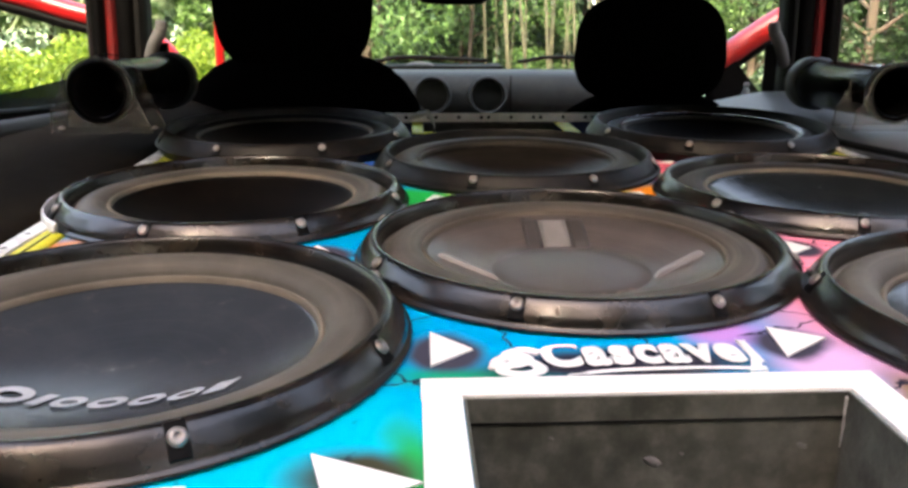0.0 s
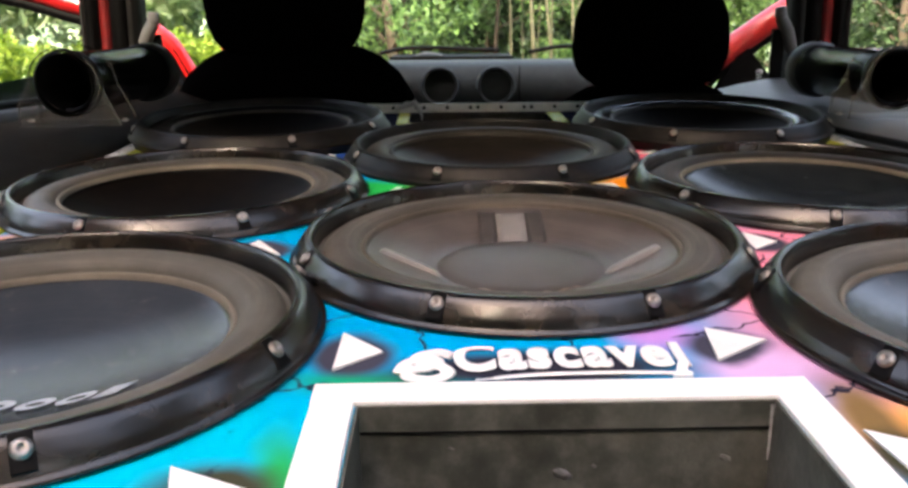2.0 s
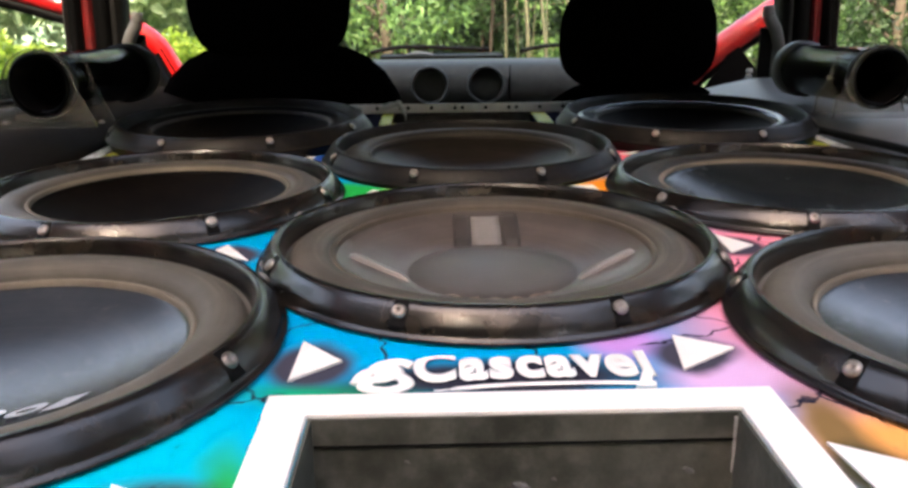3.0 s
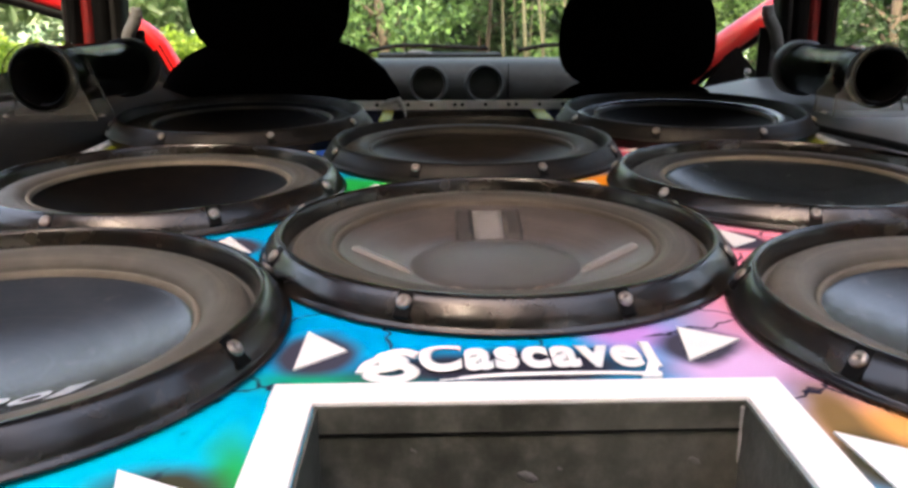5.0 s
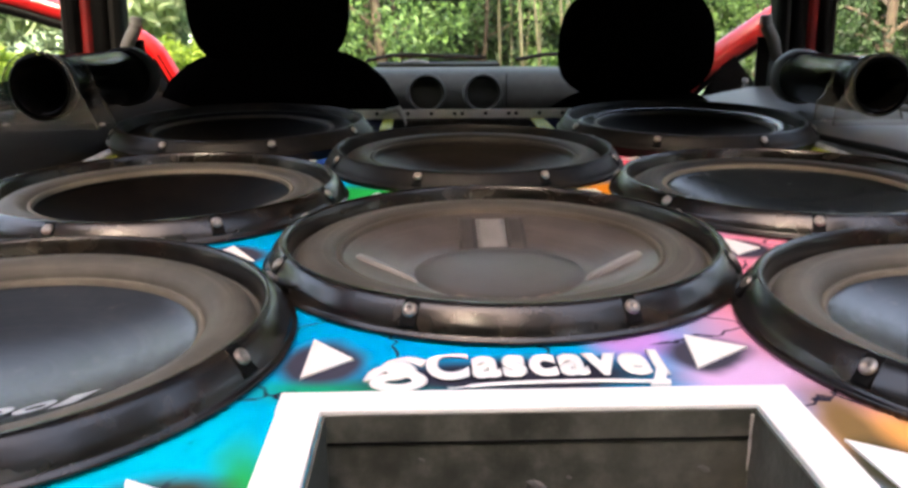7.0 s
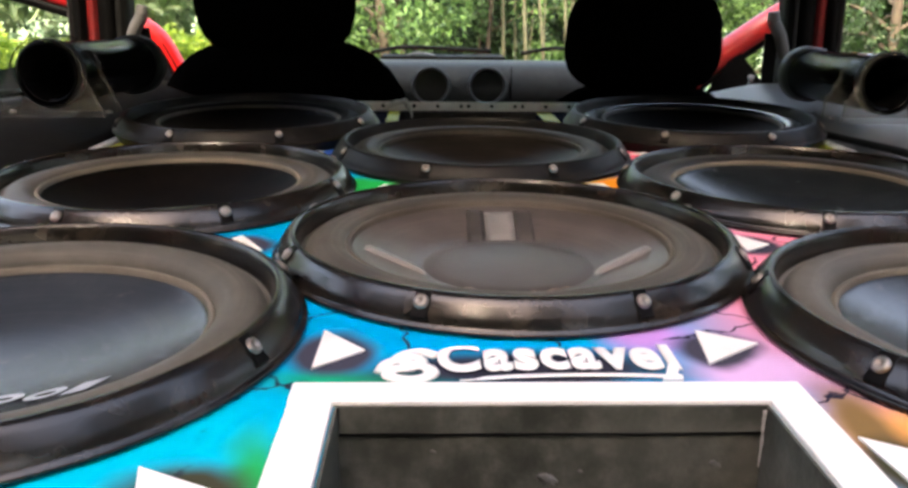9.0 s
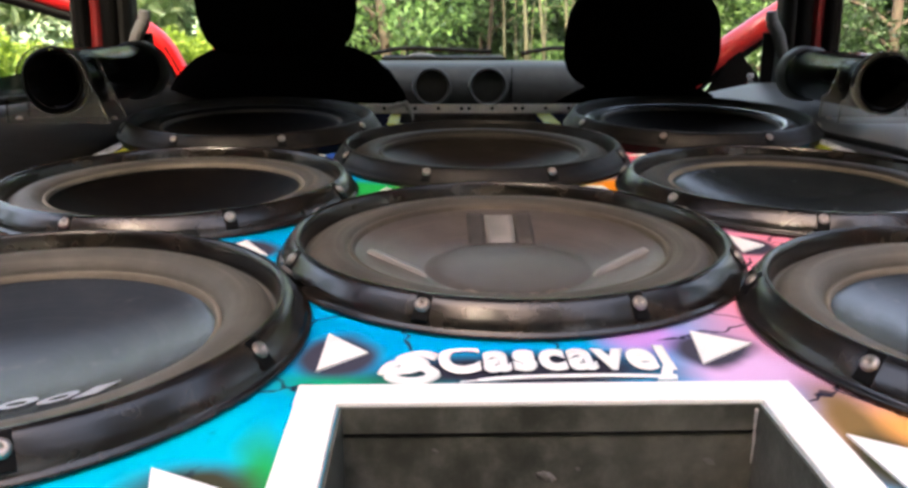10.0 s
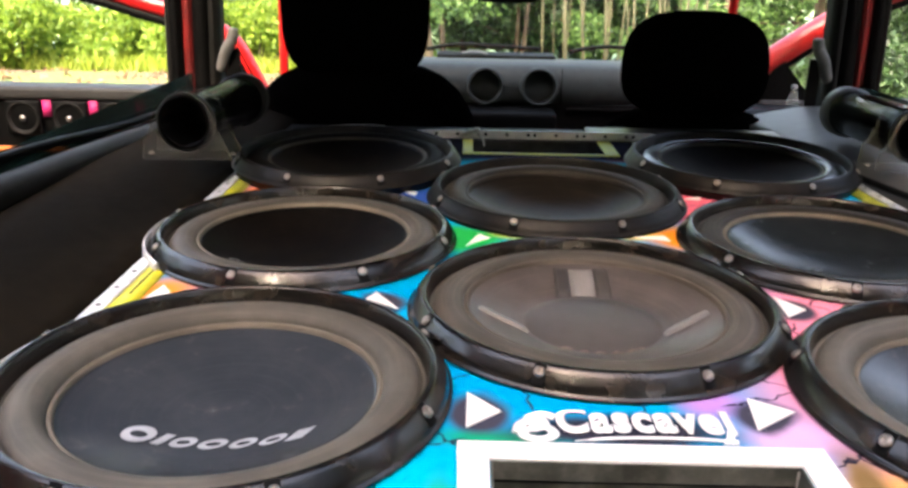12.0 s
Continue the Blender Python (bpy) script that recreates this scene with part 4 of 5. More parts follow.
def front_door(s):
    """An open front door, hinged at the dash, standing square to the car."""
    d = part("front_door", bmesh.new(), RED, car, "open red front door with loudspeakers in its lining")
    y = 2.22
    box(min(s * 0.70, s * 1.62), max(s * 0.70, s * 1.62), y + 0.05, y + 0.10, 0.20, 0.715, 0.012, bm := bmesh.new())
    bm.to_mesh(d.data)
    bm.free()
    part("lining", box(min(s * 0.70, s * 1.60), max(s * 0.70, s * 1.60), y + 0.004, y + 0.048, 0.24, 0.690, 0.01), BLACKTRIM, d, "black door lining")
    part("ledge", box(min(s * 0.69, s * 1.62), max(s * 0.69, s * 1.62), y - 0.012, y + 0.09, 0.692, 0.728, 0.012), GREYTRIM, d, "grey door ledge")
    arc = [(0.60, 0.70), (0.645, 0.775), (0.77, 0.872), (0.90, 0.955), (1.05, 1.03), (1.30, 1.08), (1.50, 1.05), (1.58, 0.90), (1.60, 0.72)] if s > 0 else [(0.675, 0.70), (0.715, 0.788), (0.752, 0.852), (0.815, 0.897), (0.905, 0.932), (0.99, 0.955), (1.09, 0.985), (1.25, 1.02), (1.42, 1.03), (1.53, 0.98), (1.58, 0.86), (1.60, 0.72)]
    pts = curve_points([(s * x, y + 0.03, z) for x, z in arc])
    part("window_frame", sweep(pts, 0.033 if s > 0 else 0.026, 12, flat=1.0), RED, d, "red window frame")
    inner = [Vector((p.x * (1 - 0.0) + s * 0.012 if abs(p.x) < 1.3 else p.x - s * 0.012, p.y - 0.006, p.z - 0.03)) for p in pts]
    if s < 0:
        inner = [p + Vector((-0.010, -0.03, -0.010)) if abs(p.x) < 0.80 else p for p in inner]
    part("frame_seal", sweep(inner, [0.030 if s < 0 and abs(p.x) < 0.80 else 0.014 for p in inner], 10), BLACKTRIM, d)
    tri = bmesh.new()
    for yy in (y + 0.005, y + 0.03):
        tri.faces.new([tri.verts.new((s * x, yy, z)) for x, z in ((0.66, 0.70), (0.735, 0.845), (0.86, 0.70))])
    part("mirror_panel", tri, BLACKTRIM, d, "black triangular mirror panel")
    for k in range(4):
        x = s * (1.34 - 0.13 * k)
        pl = part("loudspeaker", box(x - 0.050, x + 0.050, y - 0.012, y + 0.006, 0.594, 0.690, 0.008), BLACKTRIM, d, "square black door loudspeaker")
        bm = lathe([(0.047, 0.004), (0.044, 0.007), (0.040, 0.004), (0.030, -0.008), (0.012, -0.012), (0.010, -0.004), (0, 0.0)], 32)
        bmesh.ops.transform(bm, matrix=pose(x, y - 0.013, 0.642, 90), verts=bm.verts)
        part("cone", bm, DARKTRIM, pl)
        bm = lathe([(0.009, 0.004), (0.006, 0.009), (0, 0.011)], 16)
        bmesh.ops.transform(bm, matrix=pose(x, y - 0.014, 0.642, 90), verts=bm.verts)
        part("plug", bm, CHROME, pl)
    for k in range(4):
        x = s * (1.275 - 0.13 * k)
        part("pink_panel", box(x - 0.012, x + 0.012, y - 0.006, y + 0.006, 0.645, 0.690), MAGENTA, d)
    part("stripe", box(min(s * 1.02, s * 1.5), max(s * 1.02, s * 1.5), y - 0.004, y + 0.006, 0.545, 0.558), ORANGE, d, "orange stripe")


for side in (-1, 1):
    front_door(side)


def rounded(x0, x1, y0, y1, z0, z1, power=3.2, taper=0.0, bm=None):
    """A cushion: a superellipsoid, wider or narrower towards the top."""
    made = bm or bmesh.new()
    vs = bmesh.ops.create_uvsphere(made, u_segments=40, v_segments=24, radius=1.0)["verts"]
    for v in vs:
        d = (abs(v.co.x) ** power + abs(v.co.y) ** power + abs(v.co.z) ** power) ** (-1 / power)
        p = v.co * d
        k = 1 + taper * p.z
        v.co = Vector(((x0 + x1) / 2 + p.x * k * (x1 - x0) / 2, (y0 + y1) / 2 + p.y * (y1 - y0) / 2, (z0 + z1) / 2 + p.z * (z1 - z0) / 2))
    return made


def front_seat(x, top, wide, hr, power=3.0, square=2.6, narrow=-0.10):
    s = thing("front_seat", "black cloth front seat with a tall headrest", "car seat", "front seats")
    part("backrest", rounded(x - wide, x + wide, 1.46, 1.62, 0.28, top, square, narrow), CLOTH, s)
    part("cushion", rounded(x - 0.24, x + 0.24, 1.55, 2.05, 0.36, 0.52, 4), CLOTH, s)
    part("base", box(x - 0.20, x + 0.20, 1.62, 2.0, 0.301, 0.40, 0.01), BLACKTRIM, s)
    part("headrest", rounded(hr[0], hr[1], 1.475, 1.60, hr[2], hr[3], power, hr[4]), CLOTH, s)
    mid = (hr[0] + hr[1]) / 2
    for dx in (-0.075, 0.075):
        post = part("headrest_post", sweep([(mid + dx, 1.535, top - 0.05), (mid + dx, 1.535, hr[2] + 0.03)], 0.006, 10), CHROME, s, "steel headrest post")
        part("collar", lathe([(0.017, -0.006), (0.017, 0.004), (0.012, 0.009), (0, 0.009)], 16, mid + dx, 1.535, top - 0.004), LIGHTGREY, post)
    return s


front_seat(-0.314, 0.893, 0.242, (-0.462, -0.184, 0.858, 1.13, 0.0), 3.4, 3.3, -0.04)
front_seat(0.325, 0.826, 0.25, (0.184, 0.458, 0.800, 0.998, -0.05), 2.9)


# ---- loose and fixed things in the boot ----
def horn_tube(x, y, z, x2, y2, z2, s):
    h = thing("horn_tube", "glossy black tube horn in a clear acrylic bracket", "tube speaker", "tube horns")
    a, b = Vector((x, y, z)), Vector((x2, y2, z2))
    d = (b - a).normalized()
    turn = d.to_track_quat("Z", "Y").to_matrix().to_4x4()
    far = (b - a).length
    bm = lathe([(0.0, 0.09), (0.0275, 0.088), (0.0285, 0.0), (0.0335, -0.001), (0.034, 0.02), (0.034, far - 0.002), (0.030, far), (0, far)], 40)
    bmesh.ops.transform(bm, matrix=Matrix.Translation(a) @ turn, verts=bm.verts)
    part("tube", bm, PIPE, h)
    bm = lathe([(0.0345, 0.0), (0.037, 0.001), (0.037, 0.010), (0.0345, 0.011)], 40)
    bmesh.ops.transform(bm, matrix=Matrix.Translation(a) @ turn, verts=bm.verts)
    part("front_ring", bm, DARKTRIM, h, "dull dark end ring")
    bm = lathe([(0.035, far - 0.04), (0.039, far - 0.038), (0.039, far - 0.012), (0.035, far - 0.010)], 40)
    bmesh.ops.transform(bm, matrix=Matrix.Translation(a) @ turn, verts=bm.verts)
    # the right ring's bright reflection is put in as light grey
    part("rear_ring", bm, LIGHTGREY if s > 0 else DARKTRIM, h, "clamp ring, pale grey for its bright reflection" if s > 0 else "dark clamp ring")
    # bracket: a bent clear plate, arched over the tube
    base = z - 0.046
    outline = [(-0.054, 0.0), (-0.052, 0.026), (-0.046, 0.030), (-0.0400, 0.045)] + [(0.0385 * math.cos(t), 0.046 + 0.0385 * math.sin(t)) for t in [math.pi - math.pi * k / 12 for k in range(13)]] + [(0.041, 0.040), (0.056, 0.006), (0.058, 0.0)]
    bm = bmesh.new()
    for y0, y1 in ((-0.006, -0.002), (0.045, 0.049)):
        f = [bm.verts.new((x + u, y + y0, base + v)) for u, v in outline]
        g = [bm.verts.new((x + u, y + y1, base + v)) for u, v in outline]
        n = len(outline)
        hole_f = [bm.verts.new((x + 0.0350 * math.cos(2 * math.pi * k / 24), y + y0, z + 0.0350 * math.sin(2 * math.pi * k / 24))) for k in range(24)]
        for k in range(n):
            bm.faces.new((f[k], f[(k + 1) % n], g[(k + 1) % n], g[k]))
        es = [bm.edges.get((f[k], f[(k + 1) % n])) for k in range(n)] + [bm.edges.new((hole_f[k], hole_f[(k + 1) % 24])) for k in range(24)]
        bmesh.ops.triangle_fill(bm, edges=es, use_beauty=True)
    part("bracket", bm, ACRYLIC, h, "cloudy clear acrylic bracket", smooth=False)
    # thin pale rods draw the highlights along the plate edges
    for y0 in (-0.0065, 0.0445):
        part("bracket_edge", sweep([(x + u, y + y0, base + v) for u, v in outline], 0.0007, 6), ACRYLIC_GLINT, h, "pale rod for the highlight on the acrylic's edge")
    for u in (-0.053, 0.053):
        part("bracket_screw", lathe([(0, 0.003), (0.003, 0.002), (0.004, 0)], 12, x + u, y + 0.02, base + 0.0015), CHROME, h)


horn_tube(-0.467, 0.95, 0.882, -0.455, 1.215, 0.872, -1)
horn_tube(0.483, 1.0, 0.873, 0.492, 1.265, 0.862, 1)


def belt(s):
    b = thing("seat_belt", "black seat belt hanging from a light grey guide", "seat belt", "seat belts")
    part("guide", sweep(curve_points([(s * 0.574, 1.60, 0.945), (s * 0.577, 1.60, 0.925), (s * 0.590, 1.60, 0.903), (s * 0.600, 1.605, 0.878), (s * 0.606, 1.61, 0.862)]),
                        [0.0085] + [0.0105] * 4 + [0.0115] * 24 + [0.0105] * 3 + [0.008], 14), LIGHTGREY, b, "light grey belt guide")
    part("strap", box(min(s * 0.566, s * 0.590), max(s * 0.566, s * 0.590), 1.606, 1.611, 0.36, 0.905, 0.001), BLACKTRIM, b)


belt(-1)
belt(1)


def details():
    r = thing("mounting_rail", "perforated galvanised rail across the end of the deck", "metal rail")
    rail = bmesh.new()
    box(-0.40, 0.40, 1.281, 1.296, D + 0.001, D + 0.003, 0, rail)
    box(-0.17, 0.19, 1.278, 1.281, D + 0.001, D + 0.0145, 0, rail)
    for xa, xb in ((-0.17, -0.40), (0.19, 0.40)):
        ends = [[rail.verts.new((x, y, z)) for y, z in ((1.278, D + 0.001), (1.281, D + 0.001), (1.281, top), (1.278, top))] for x, top in ((xa, D + 0.0145), (xa + (xb - xa) * 0.35, D + 0.0075), (xb, D + 0.0065))]
        for r0, r1 in zip(ends, ends[1:]):
            for k in range(4):
                rail.faces.new((r0[k], r0[(k + 1) % 4], r1[(k + 1) % 4], r1[k]))
        rail.faces.new(ends[-1])
    bmesh.ops.recalc_face_normals(rail, faces=rail.faces[:])
    part("angle", rail, RAILMAT, r, smooth=False)
    for k in range(13):
        bm = lathe([(0.0028, 0.0), (0, 0.0)], 12)
        bmesh.ops.transform(bm, matrix=pose(-0.16 + 0.027 * k + 0.008 * (k % 3), 1.2772, D + 0.0085, 90), verts=bm.verts)
        part("hole", bm, BLACKTRIM, r)
    rag = thing("rag", "crumpled white rag tied to the rail", "rag")
    line = curve_points([(-0.121, 1.270, D + 0.003), (-0.116, 1.272, D + 0.010), (-0.104, 1.274, D + 0.013), (-0.093, 1.275, D + 0.016), (-0.087, 1.272, D + 0.008), (-0.083, 1.262, D + 0.002), (-0.082, 1.252, D - 0.004)], 5)
    bm = bmesh.new()
    rows = []
    for i, q in enumerate(line):
        u = i / (len(line) - 1)
        wide = 0.003 + 0.002 * noise.noise((u * 6, 0.3, 2)) + 0.003 * math.sin(math.pi * u)
        rows.append([bm.verts.new((q.x + 0.35 * wide * math.cos(w), q.y + wide * 0.8 * math.cos(w) + 0.002 * noise.noise((u * 9, w, 1)), q.z + wide * 0.75 * math.sin(w) + 0.002 * noise.noise((u * 8, w, 5)))) for w in [2 * math.pi * k / 10 for k in range(10)]])
    for r0, r1 in zip(rows, rows[1:]):
        for k in range(10):
            bm.faces.new((r0[k], r0[(k + 1) % 10], r1[(k + 1) % 10], r1[k]))
    for ends in (rows[0], rows[-1]):
        bm.faces.new(ends)
    part("cloth", bm, RAG, rag)
    m = thing("interior_mirror", "dark interior mirror hanging at the windscreen", "mirror")
    part("shell", rounded(-0.10, 0.085, 2.20, 2.235, 0.972, 1.035, 4), BLACKTRIM, m)
    part("mount", sweep([(-0.005, 2.225, 1.03), (-0.005, 2.30, 1.18)], 0.008, 8), BLACKTRIM, m)
    bo = thing("bottle", "clear plastic bottle in the door pocket", "bottle")
    part("body", lathe([(0, 0), (0.016, 0.001), (0.018, 0.006), (0.018, 0.075), (0.016, 0.090), (0.007, 0.112), (0.0065, 0.12)], 24, 0.745, 2.13, 0.655), PET, bo)
    part("cap", lathe([(0.0075, 0.118), (0.0075, 0.128), (0, 0.128)], 16, 0.745, 2.13, 0.655), LIGHTGREY, bo)
    t = thing("door_pull", "dark door pocket edge with a white tag", "door pocket")
    part("pocket", rounded(0.56, 0.80, 1.98, 2.16, 0.55, 0.735, 4), BLACKTRIM, t)
    part("tag", box(0.630, 0.690, 1.975, 1.981, 0.672, 0.690), WHITE, t, "white tag")
    part("tag_mark", box(0.645, 0.675, 1.9735, 1.9745, 0.678, 0.684), BLACKTRIM, t)
    # pale curved shape at the foot of the windscreen
    pp = thing("paper", "small pale curved shape on the dash top", "paper")
    fold = bmesh.new()
    rows = [[fold.verts.new((-0.130 + 0.085 * u, 2.69 + 0.05 * v, 0.7865 + 0.010 * math.sin(math.pi * u) * (0.4 + 0.6 * v) + 0.002 * math.sin(9 * v + 4 * u))) for v in (0, 0.25, 0.5, 0.75, 1)] for u in [k / 8 for k in range(9)]]
    for r0, r1 in zip(rows, rows[1:]):
        for k in range(4):
            fold.faces.new((r0[k], r0[k + 1], r1[k + 1], r1[k]))
    bmesh.ops.solidify(fold, geom=fold.faces[:], thickness=0.002)
    part("sheet", fold, LIGHTGREY, pp)
    c = thing("cable", "black cable along the edge of the side panel", "cable")
    part("lead", sweep(curve_points([(0.385, 1.33, D + 0.004), (0.402, 1.18, D + 0.008), (0.430, 1.0, D + 0.010), (0.446, 0.86, D + 0.014), (0.455, 0.70, D + 0.012), (0.452, 0.4, D + 0.010)]), 0.0045, 10), BLACKTRIM, c)


details()

# ---- outdoors ----
bm = bmesh.new()
bmesh.ops.create_grid(bm, x_segments=120, y_segments=120, size=1.0)
for v in bm.verts:
    v.co.x, v.co.y = 600 * v.co.x * abs(v.co.x), 600 * v.co.y * abs(v.co.y)
    r = math.hypot(v.co.x, v.co.y)
    v.co.z = 0.0 if r < 5 else min(1.0, (r - 5) / 15) * 0.18 * noise.noise((v.co.x * 0.11, v.co.y * 0.11, 0))
    v.co.z += 26 * max(0.0, min(1.0, (r - 70) / 160)) * (0.7 + 0.5 * noise.noise((v.co.x * 0.012, v.co.y * 0.012, 5))) * (1.0 if v.co.x < 10 else 0.5)
tagged(link("ground", bm, EARTH), "bare brown earth with leaf litter and grass", "ground", kind="structure")


def leaves_mesh(name, centres, radii, count, size, material, parent=None, seed=1, drop=0.0):
    """Many small bent leaves in uneven clumps."""
    rng = np.random.default_rng(seed)
    centres, radii = np.array(centres, float), np.array(radii, float)
    if radii.ndim == 1:
        radii = np.repeat(radii[:, None], 3, 1)
    w = radii.prod(1) ** 0.67
    pick = rng.choice(len(centres), count, p=w / w.sum())
    d = rng.normal(size=(count, 3))
    d /= np.linalg.norm(d, axis=1)[:, None]
    p = centres[pick] + d * radii[pick] * rng.uniform(0.35, 1.0, (count, 1)) ** 0.6
    p[:, 2] = np.maximum(p[:, 2], 0.02)
    L = size * rng.uniform(0.6, 1.4, (count, 1))
    ax = rng.normal(size=(count, 3)) + np.array([0, 0, -drop])
    ax /= np.linalg.norm(ax, axis=1)[:, None]
    side = np.cross(ax, rng.normal(size=(count, 3)))
    side /= np.linalg.norm(side, axis=1)[:, None]
    nrm = np.cross(ax, side)
    v = np.stack([p - ax * L, p + side * L * 0.42 + nrm * L * 0.15, p + ax * L, p - side * L * 0.42 + nrm * L * 0.15], 1).reshape(-1, 3)
    me = bpy.data.meshes.new(name)
    me.from_pydata(v.tolist(), [], (np.arange(count)[:, None] * 4 + np.arange(4)).tolist())
    me.materials.append(material)
    ob = new(name, me)
    if parent:
        ob.parent = parent
    return ob


def tree(x, y, tall, trunk, crown, count, size, material, seed, lean=0.0, low=0.4, label="leafy green tree on bare earth"):
    rng = random.Random(seed)
    t = thing("tree", label, "tree", "trees round the clearing", at=pose(x, y, 0))
    limbs = bmesh.new()
    top = Vector((lean * tall, rng.uniform(-0.3, 0.3), tall * 0.8))
    pts = curve_points([(0, 0, -0.1), (top.x * 0.3 + rng.uniform(-0.1, 0.1), top.y * 0.3, tall * 0.3), tuple(top)], 6)
    sweep(pts, [trunk * (1.15 - 0.8 * k / (len(pts) - 1)) for k in range(len(pts))], 10, limbs)
    cents, rads = [], []
    for k in range(9):
        f = rng.uniform(0.25, 1.0)
        a = rng.uniform(0, 2 * math.pi)
        s = pts[int(f * (len(pts) - 1))]
        e = s + Vector((math.cos(a) * crown * rng.uniform(0.5, 1), math.sin(a) * crown * rng.uniform(0.5, 1), rng.uniform(0.1, 0.9)))
        mid = (s + e) / 2 + Vector((0, 0, 0.15))
        sweep(curve_points([tuple(s), tuple(mid), tuple(e)], 4), [trunk * (0.4 - 0.03 * i) for i in range(9)], 6, limbs)
        for c in (mid, e, e + Vector((rng.uniform(-0.5, 0.5), rng.uniform(-0.5, 0.5), rng.uniform(-0.7, 0.3)))):
            cents.append(tuple(c))
            rads.append(rng.uniform(0.25, 0.6) * crown * 0.55)
    for k in range(10):
        a, q = rng.uniform(0, 2 * math.pi), rng.uniform(0.2, 1.0) * crown
        cents.append((math.cos(a) * q, math.sin(a) * q, rng.uniform(low, tall * 0.55)))
        rads.append(rng.uniform(0.2, 0.45) * crown * 0.6)
    part("trunk", limbs, BARK, t, "rough brown trunk with limbs")
    leaves_mesh("crown", cents, rads, count, size, material, t, seed, 0.4)
    return t


def shrub(x, y, wide, tall, count, size, material, seed, label="dense light green bush below trees"):
    rng = random.Random(seed)
    t = thing("bush", label, "bush", "bushes round the clearing", at=pose(x, y, 0))
    stems = bmesh.new()
    cents, rads = [], []
    for k in range(14):
        a, q, h = rng.uniform(0, 2 * math.pi), rng.uniform(0, 1) ** 0.5 * wide, rng.uniform(0.15, 1.0) * tall
        c = (math.cos(a) * q, math.sin(a) * q, h * (1 - 0.4 * q / wide))
        cents.append(c)
        rads.append(rng.uniform(0.22, 0.42) * min(wide, tall))
        if k < 6:
            sweep(curve_points([(0.1 * math.cos(a), 0.1 * math.sin(a), -0.05), (c[0] * 0.5, c[1] * 0.5, c[2] * 0.6), c], 4), [0.03 - 0.0025 * i for i in range(9)], 6, stems)
    part("stems", stems, BARK, t)
    leaves_mesh("foliage", cents, rads, count, size, material, t, seed)
    return t


rng = random.Random(11)
# ahead, beyond the windscreen
for k, (x, y, tr, ln) in enumerate(((-2.6, 19, 0.07, 0.05), (-1.4, 21, 0.09, -0.06), (-0.2, 24, 0.10, 0.02), (1.0, 20, 0.06, 0.03), (2.0, 23, 0.08, 0.0), (3.1, 20, 0.06, -0.03), (4.2, 22, 0.07, 0.02), (-4.6, 23, 0.18, 0.04), (5.6, 19, 0.12, 0.0))):
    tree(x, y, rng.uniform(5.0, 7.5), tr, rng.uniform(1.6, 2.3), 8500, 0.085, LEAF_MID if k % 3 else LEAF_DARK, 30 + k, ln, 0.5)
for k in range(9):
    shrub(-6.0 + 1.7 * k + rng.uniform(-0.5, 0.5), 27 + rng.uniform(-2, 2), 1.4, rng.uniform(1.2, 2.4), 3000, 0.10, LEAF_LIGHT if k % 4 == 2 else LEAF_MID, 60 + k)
# bare trunks and cane stems standing in front
for k, (x, y, tr, ln) in enumerate(((-0.72, 15.0, 0.10, -0.11), (-1.08, 16.0, 0.045, -0.08), (-0.52, 17.0, 0.055, -0.10), (1.05, 18.5, 0.05, 0.03))):
    tree(x, y, 9.0, tr, 1.8, 3500, 0.07, LEAF_MID, 300 + k, ln, 4.5, "slim bare trunk below a high crown")
# light bush standing in for the sunlit grass in the gap
shrub(-1.7, 18.5, 0.9, 0.8, 2200, 0.06, LEAF_LIGHT, 400)
for k in range(22):
    cane = thing("cane_stem", "thin upright pale cane stem", "cane", "cane stems", at=pose(1.5 + 0.13 * k + rng.uniform(-0.12, 0.12), 17 + rng.uniform(-1.5, 1.5), 0))
    ln, thick = rng.uniform(-0.4, 0.4), rng.uniform(0.5, 1.2)
    part("stem", sweep([(0, 0, -0.1), (0.4 * ln, 0, 1.6), (ln, 0, 3.6), (1.8 * ln, 0, 5.5)], [0.026 * thick, 0.024 * thick, 0.018 * thick, 0.008], 8), CANE, cane)
# to the right: dark growth close to the track
for k, (x, y) in enumerate(((7.2, 13.5), (8.6, 15.5), (9.5, 18.5), (6.9, 17.5), (10.8, 14.0), (7.8, 21.0))):
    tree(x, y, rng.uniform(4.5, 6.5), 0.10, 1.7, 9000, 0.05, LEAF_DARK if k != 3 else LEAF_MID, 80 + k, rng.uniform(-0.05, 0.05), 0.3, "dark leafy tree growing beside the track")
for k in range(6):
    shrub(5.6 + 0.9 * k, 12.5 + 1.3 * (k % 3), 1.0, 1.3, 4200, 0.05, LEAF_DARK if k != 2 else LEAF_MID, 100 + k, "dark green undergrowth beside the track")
# behind the open tailgate, unseen: trees added against the sun, bushes for reflections
for k in range(9):
    a = radians(200 + 17.5 * k)
    tree(12.5 * math.cos(a), 12.5 * math.sin(a), rng.uniform(14.0, 17.0), 0.22, 3.8, 15000, 0.46, LEAF_DARK, 200 + k, 0.0, 0.8, "unseen tall tree added to shade the car")
    shrub(10.5 * math.cos(a + 0.13), 10.5 * math.sin(a + 0.13), 1.6, 1.8, 1800, 0.14, LEAF_MID, 220 + k, "unseen bush added behind the parked car")
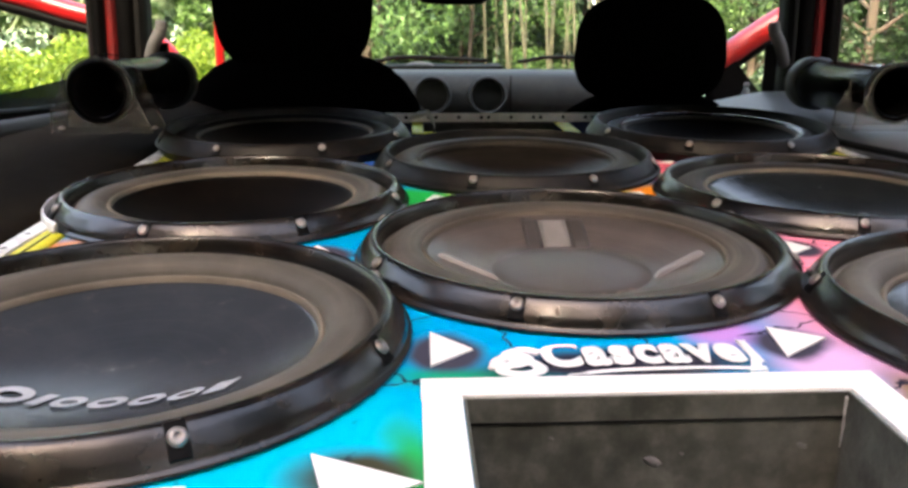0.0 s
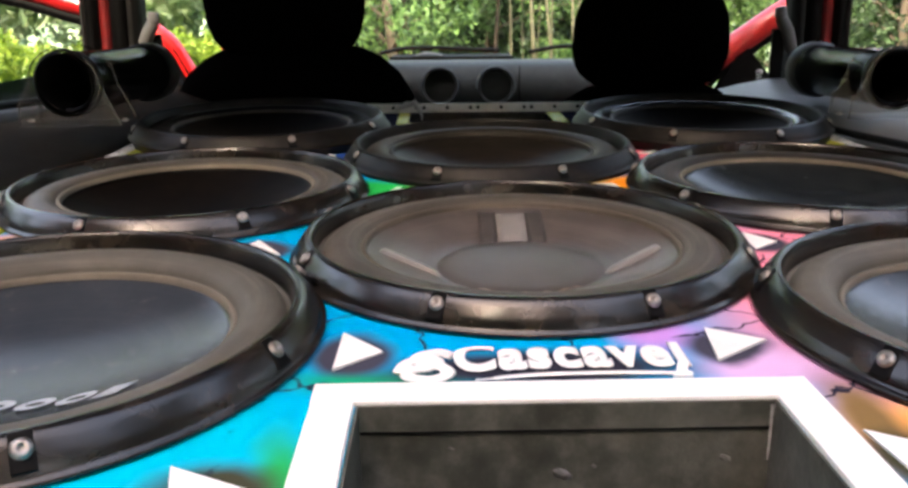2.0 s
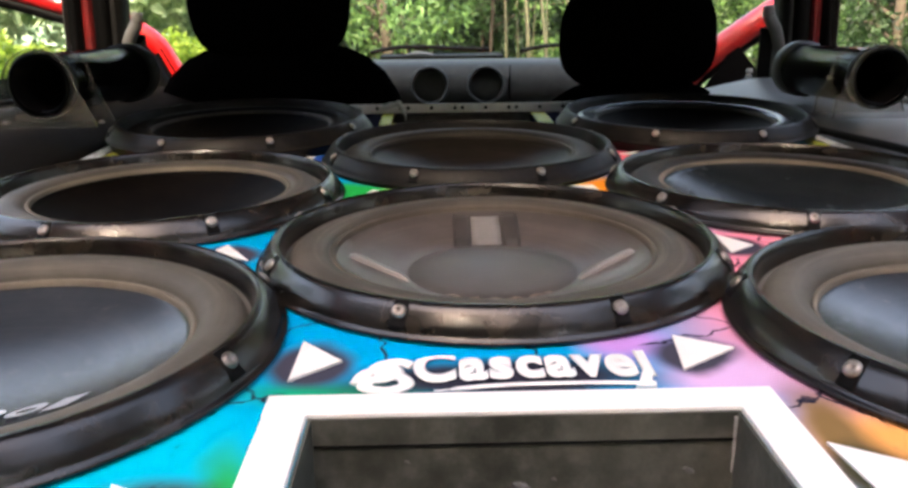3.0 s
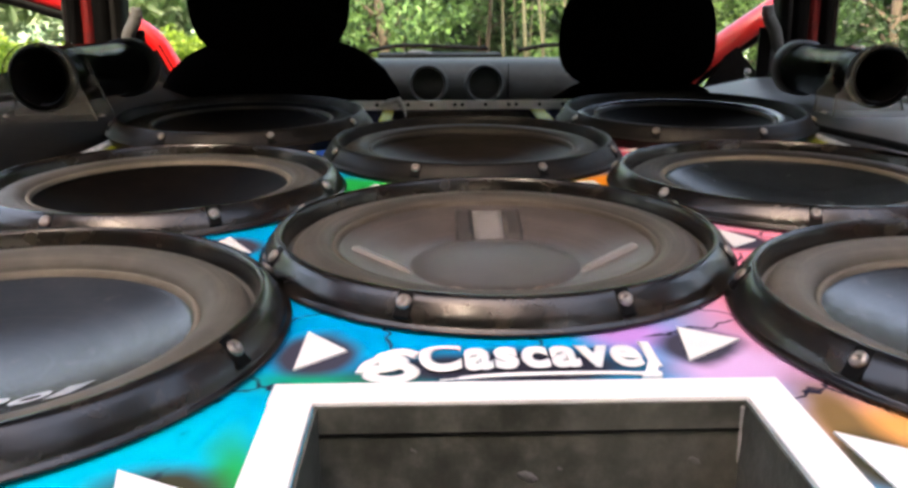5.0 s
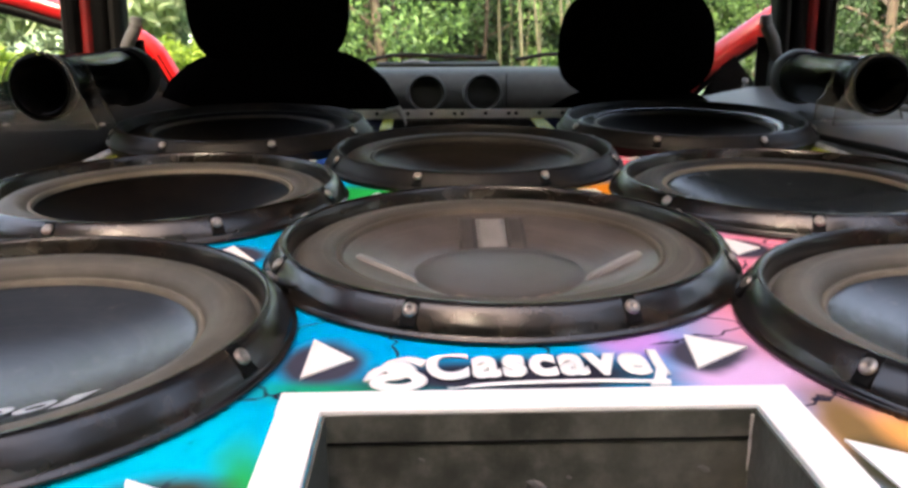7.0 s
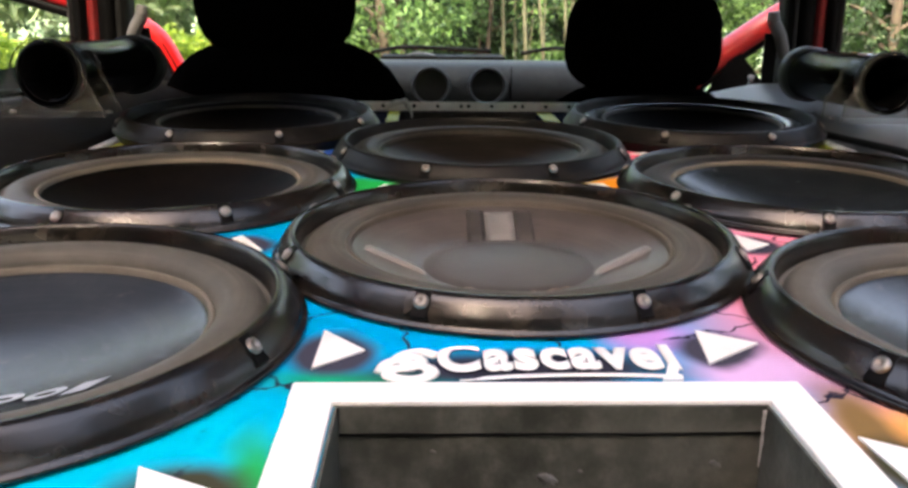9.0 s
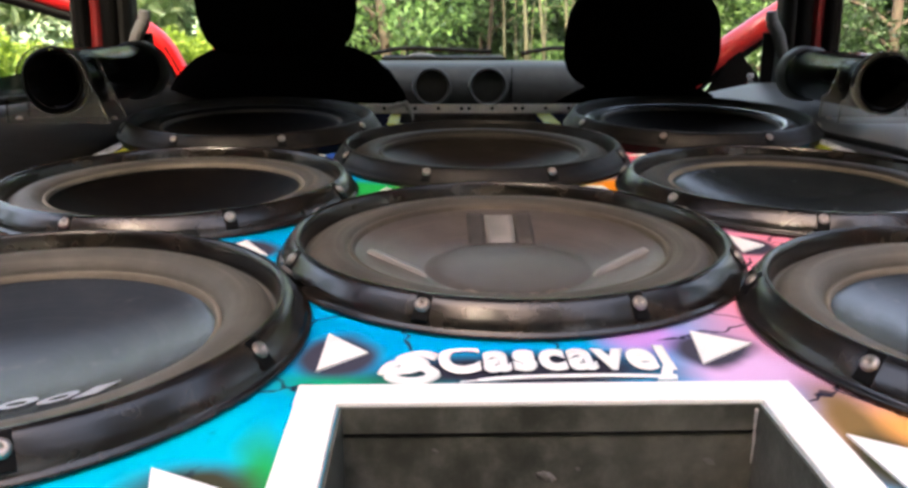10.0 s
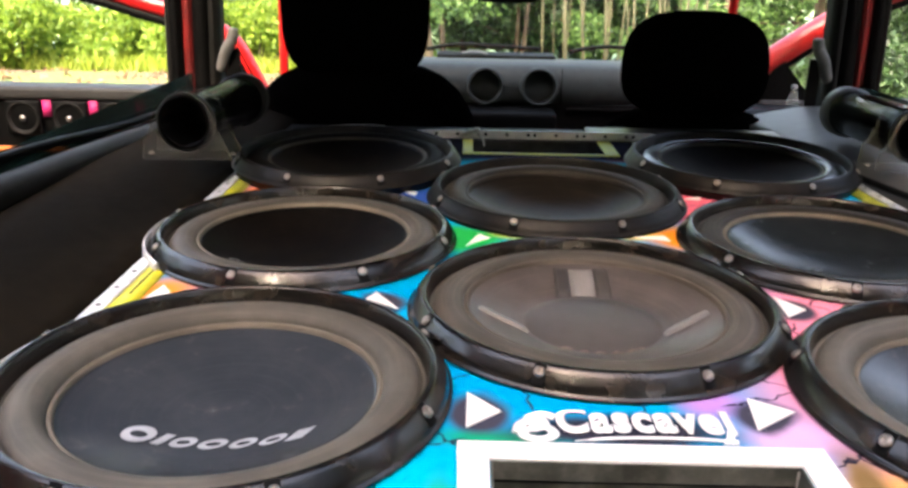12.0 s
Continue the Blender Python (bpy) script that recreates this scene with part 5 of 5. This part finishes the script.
# second unseen row, added where sun still leaks through
for k in range(6):
    a = radians(232 + 7.5 * k)
    tree(16.5 * math.cos(a), 16.5 * math.sin(a), rng.uniform(16.0, 19.0), 0.25, 4.0, 15000, 0.5, LEAF_DARK, 240 + k, 0.0, 0.8, "unseen tall tree added to shade the car")
# tall woods all round, beyond the clearing
for k in range(30):
    a, q = radians(-35 + 8.6 * k), 26 if k % 2 else 33
    tree(q * math.cos(a), q * math.sin(a), rng.uniform(14, 18), 0.25, 4.6, 9000 if 3 <= k <= 21 else 3600, 0.24 if 3 <= k <= 21 else 0.45, LEAF_HAZE if 13 <= k <= 21 else LEAF_DARK if k < 11 else LEAF_MID, 250 + k, 0.0, 1.5, "tall leafy tree in the woods")
# to the left: a sunny bank of bushes behind grass
for k in range(13):
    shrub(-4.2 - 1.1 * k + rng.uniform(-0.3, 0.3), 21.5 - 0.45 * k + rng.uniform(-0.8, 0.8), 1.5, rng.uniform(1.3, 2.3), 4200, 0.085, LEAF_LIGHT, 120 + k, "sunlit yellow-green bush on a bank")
for k in range(8):
    tree(-7.0 - 2.2 * k, 29 - 0.6 * k, rng.uniform(6, 9), 0.16, 2.4, 5200, 0.12, LEAF_HAZE, 150 + k, 0.0, 1.0, "tall leafy tree on the bank")
# grass and dry leaves
def blades(name, x0, x1, y0, y1, count, size, material, seed, label):
    g = np.random.default_rng(seed)
    p = np.stack([g.uniform(x0, x1, count), g.uniform(y0, y1, count), np.zeros(count)], 1)
    a = g.uniform(0, 6.283, count)
    h = size * g.uniform(0.5, 1.4, count)
    w = np.stack([np.cos(a), np.sin(a), 0 * a], 1) * (0.09 * h)[:, None]
    tip = p + np.stack([g.normal(0, 0.35, count) * h, g.normal(0, 0.35, count) * h, h], 1)
    v = np.stack([p - w, p + w, tip], 1).reshape(-1, 3)
    me = bpy.data.meshes.new(name)
    me.from_pydata(v.tolist(), [], (np.arange(count)[:, None] * 3 + np.arange(3)).tolist())
    me.materials.append(material)
    return tagged(new(name, me), label, "grass", kind="stuff")


blades("grass", -18, -2.6, 18.3, 24, 26000, 0.30, GRASS, 5, "tall yellow-green roadside grass")
blades("grass", 4.5, 13, 11, 20, 8000, 0.22, LEAF_MID, 6, "short dark grass below the trees")
g = np.random.default_rng(9)
n = 5000
cs = np.stack([g.uniform(-16, 14, n), g.uniform(9, 24, n), np.full(n, 0.03)], 1)
tagged(leaves_mesh("leaf_litter", cs, np.full((n, 3), 0.02), n, 0.07, LITTER, None, 8), "dry brown leaves on the earth", "leaf litter", kind="stuff")
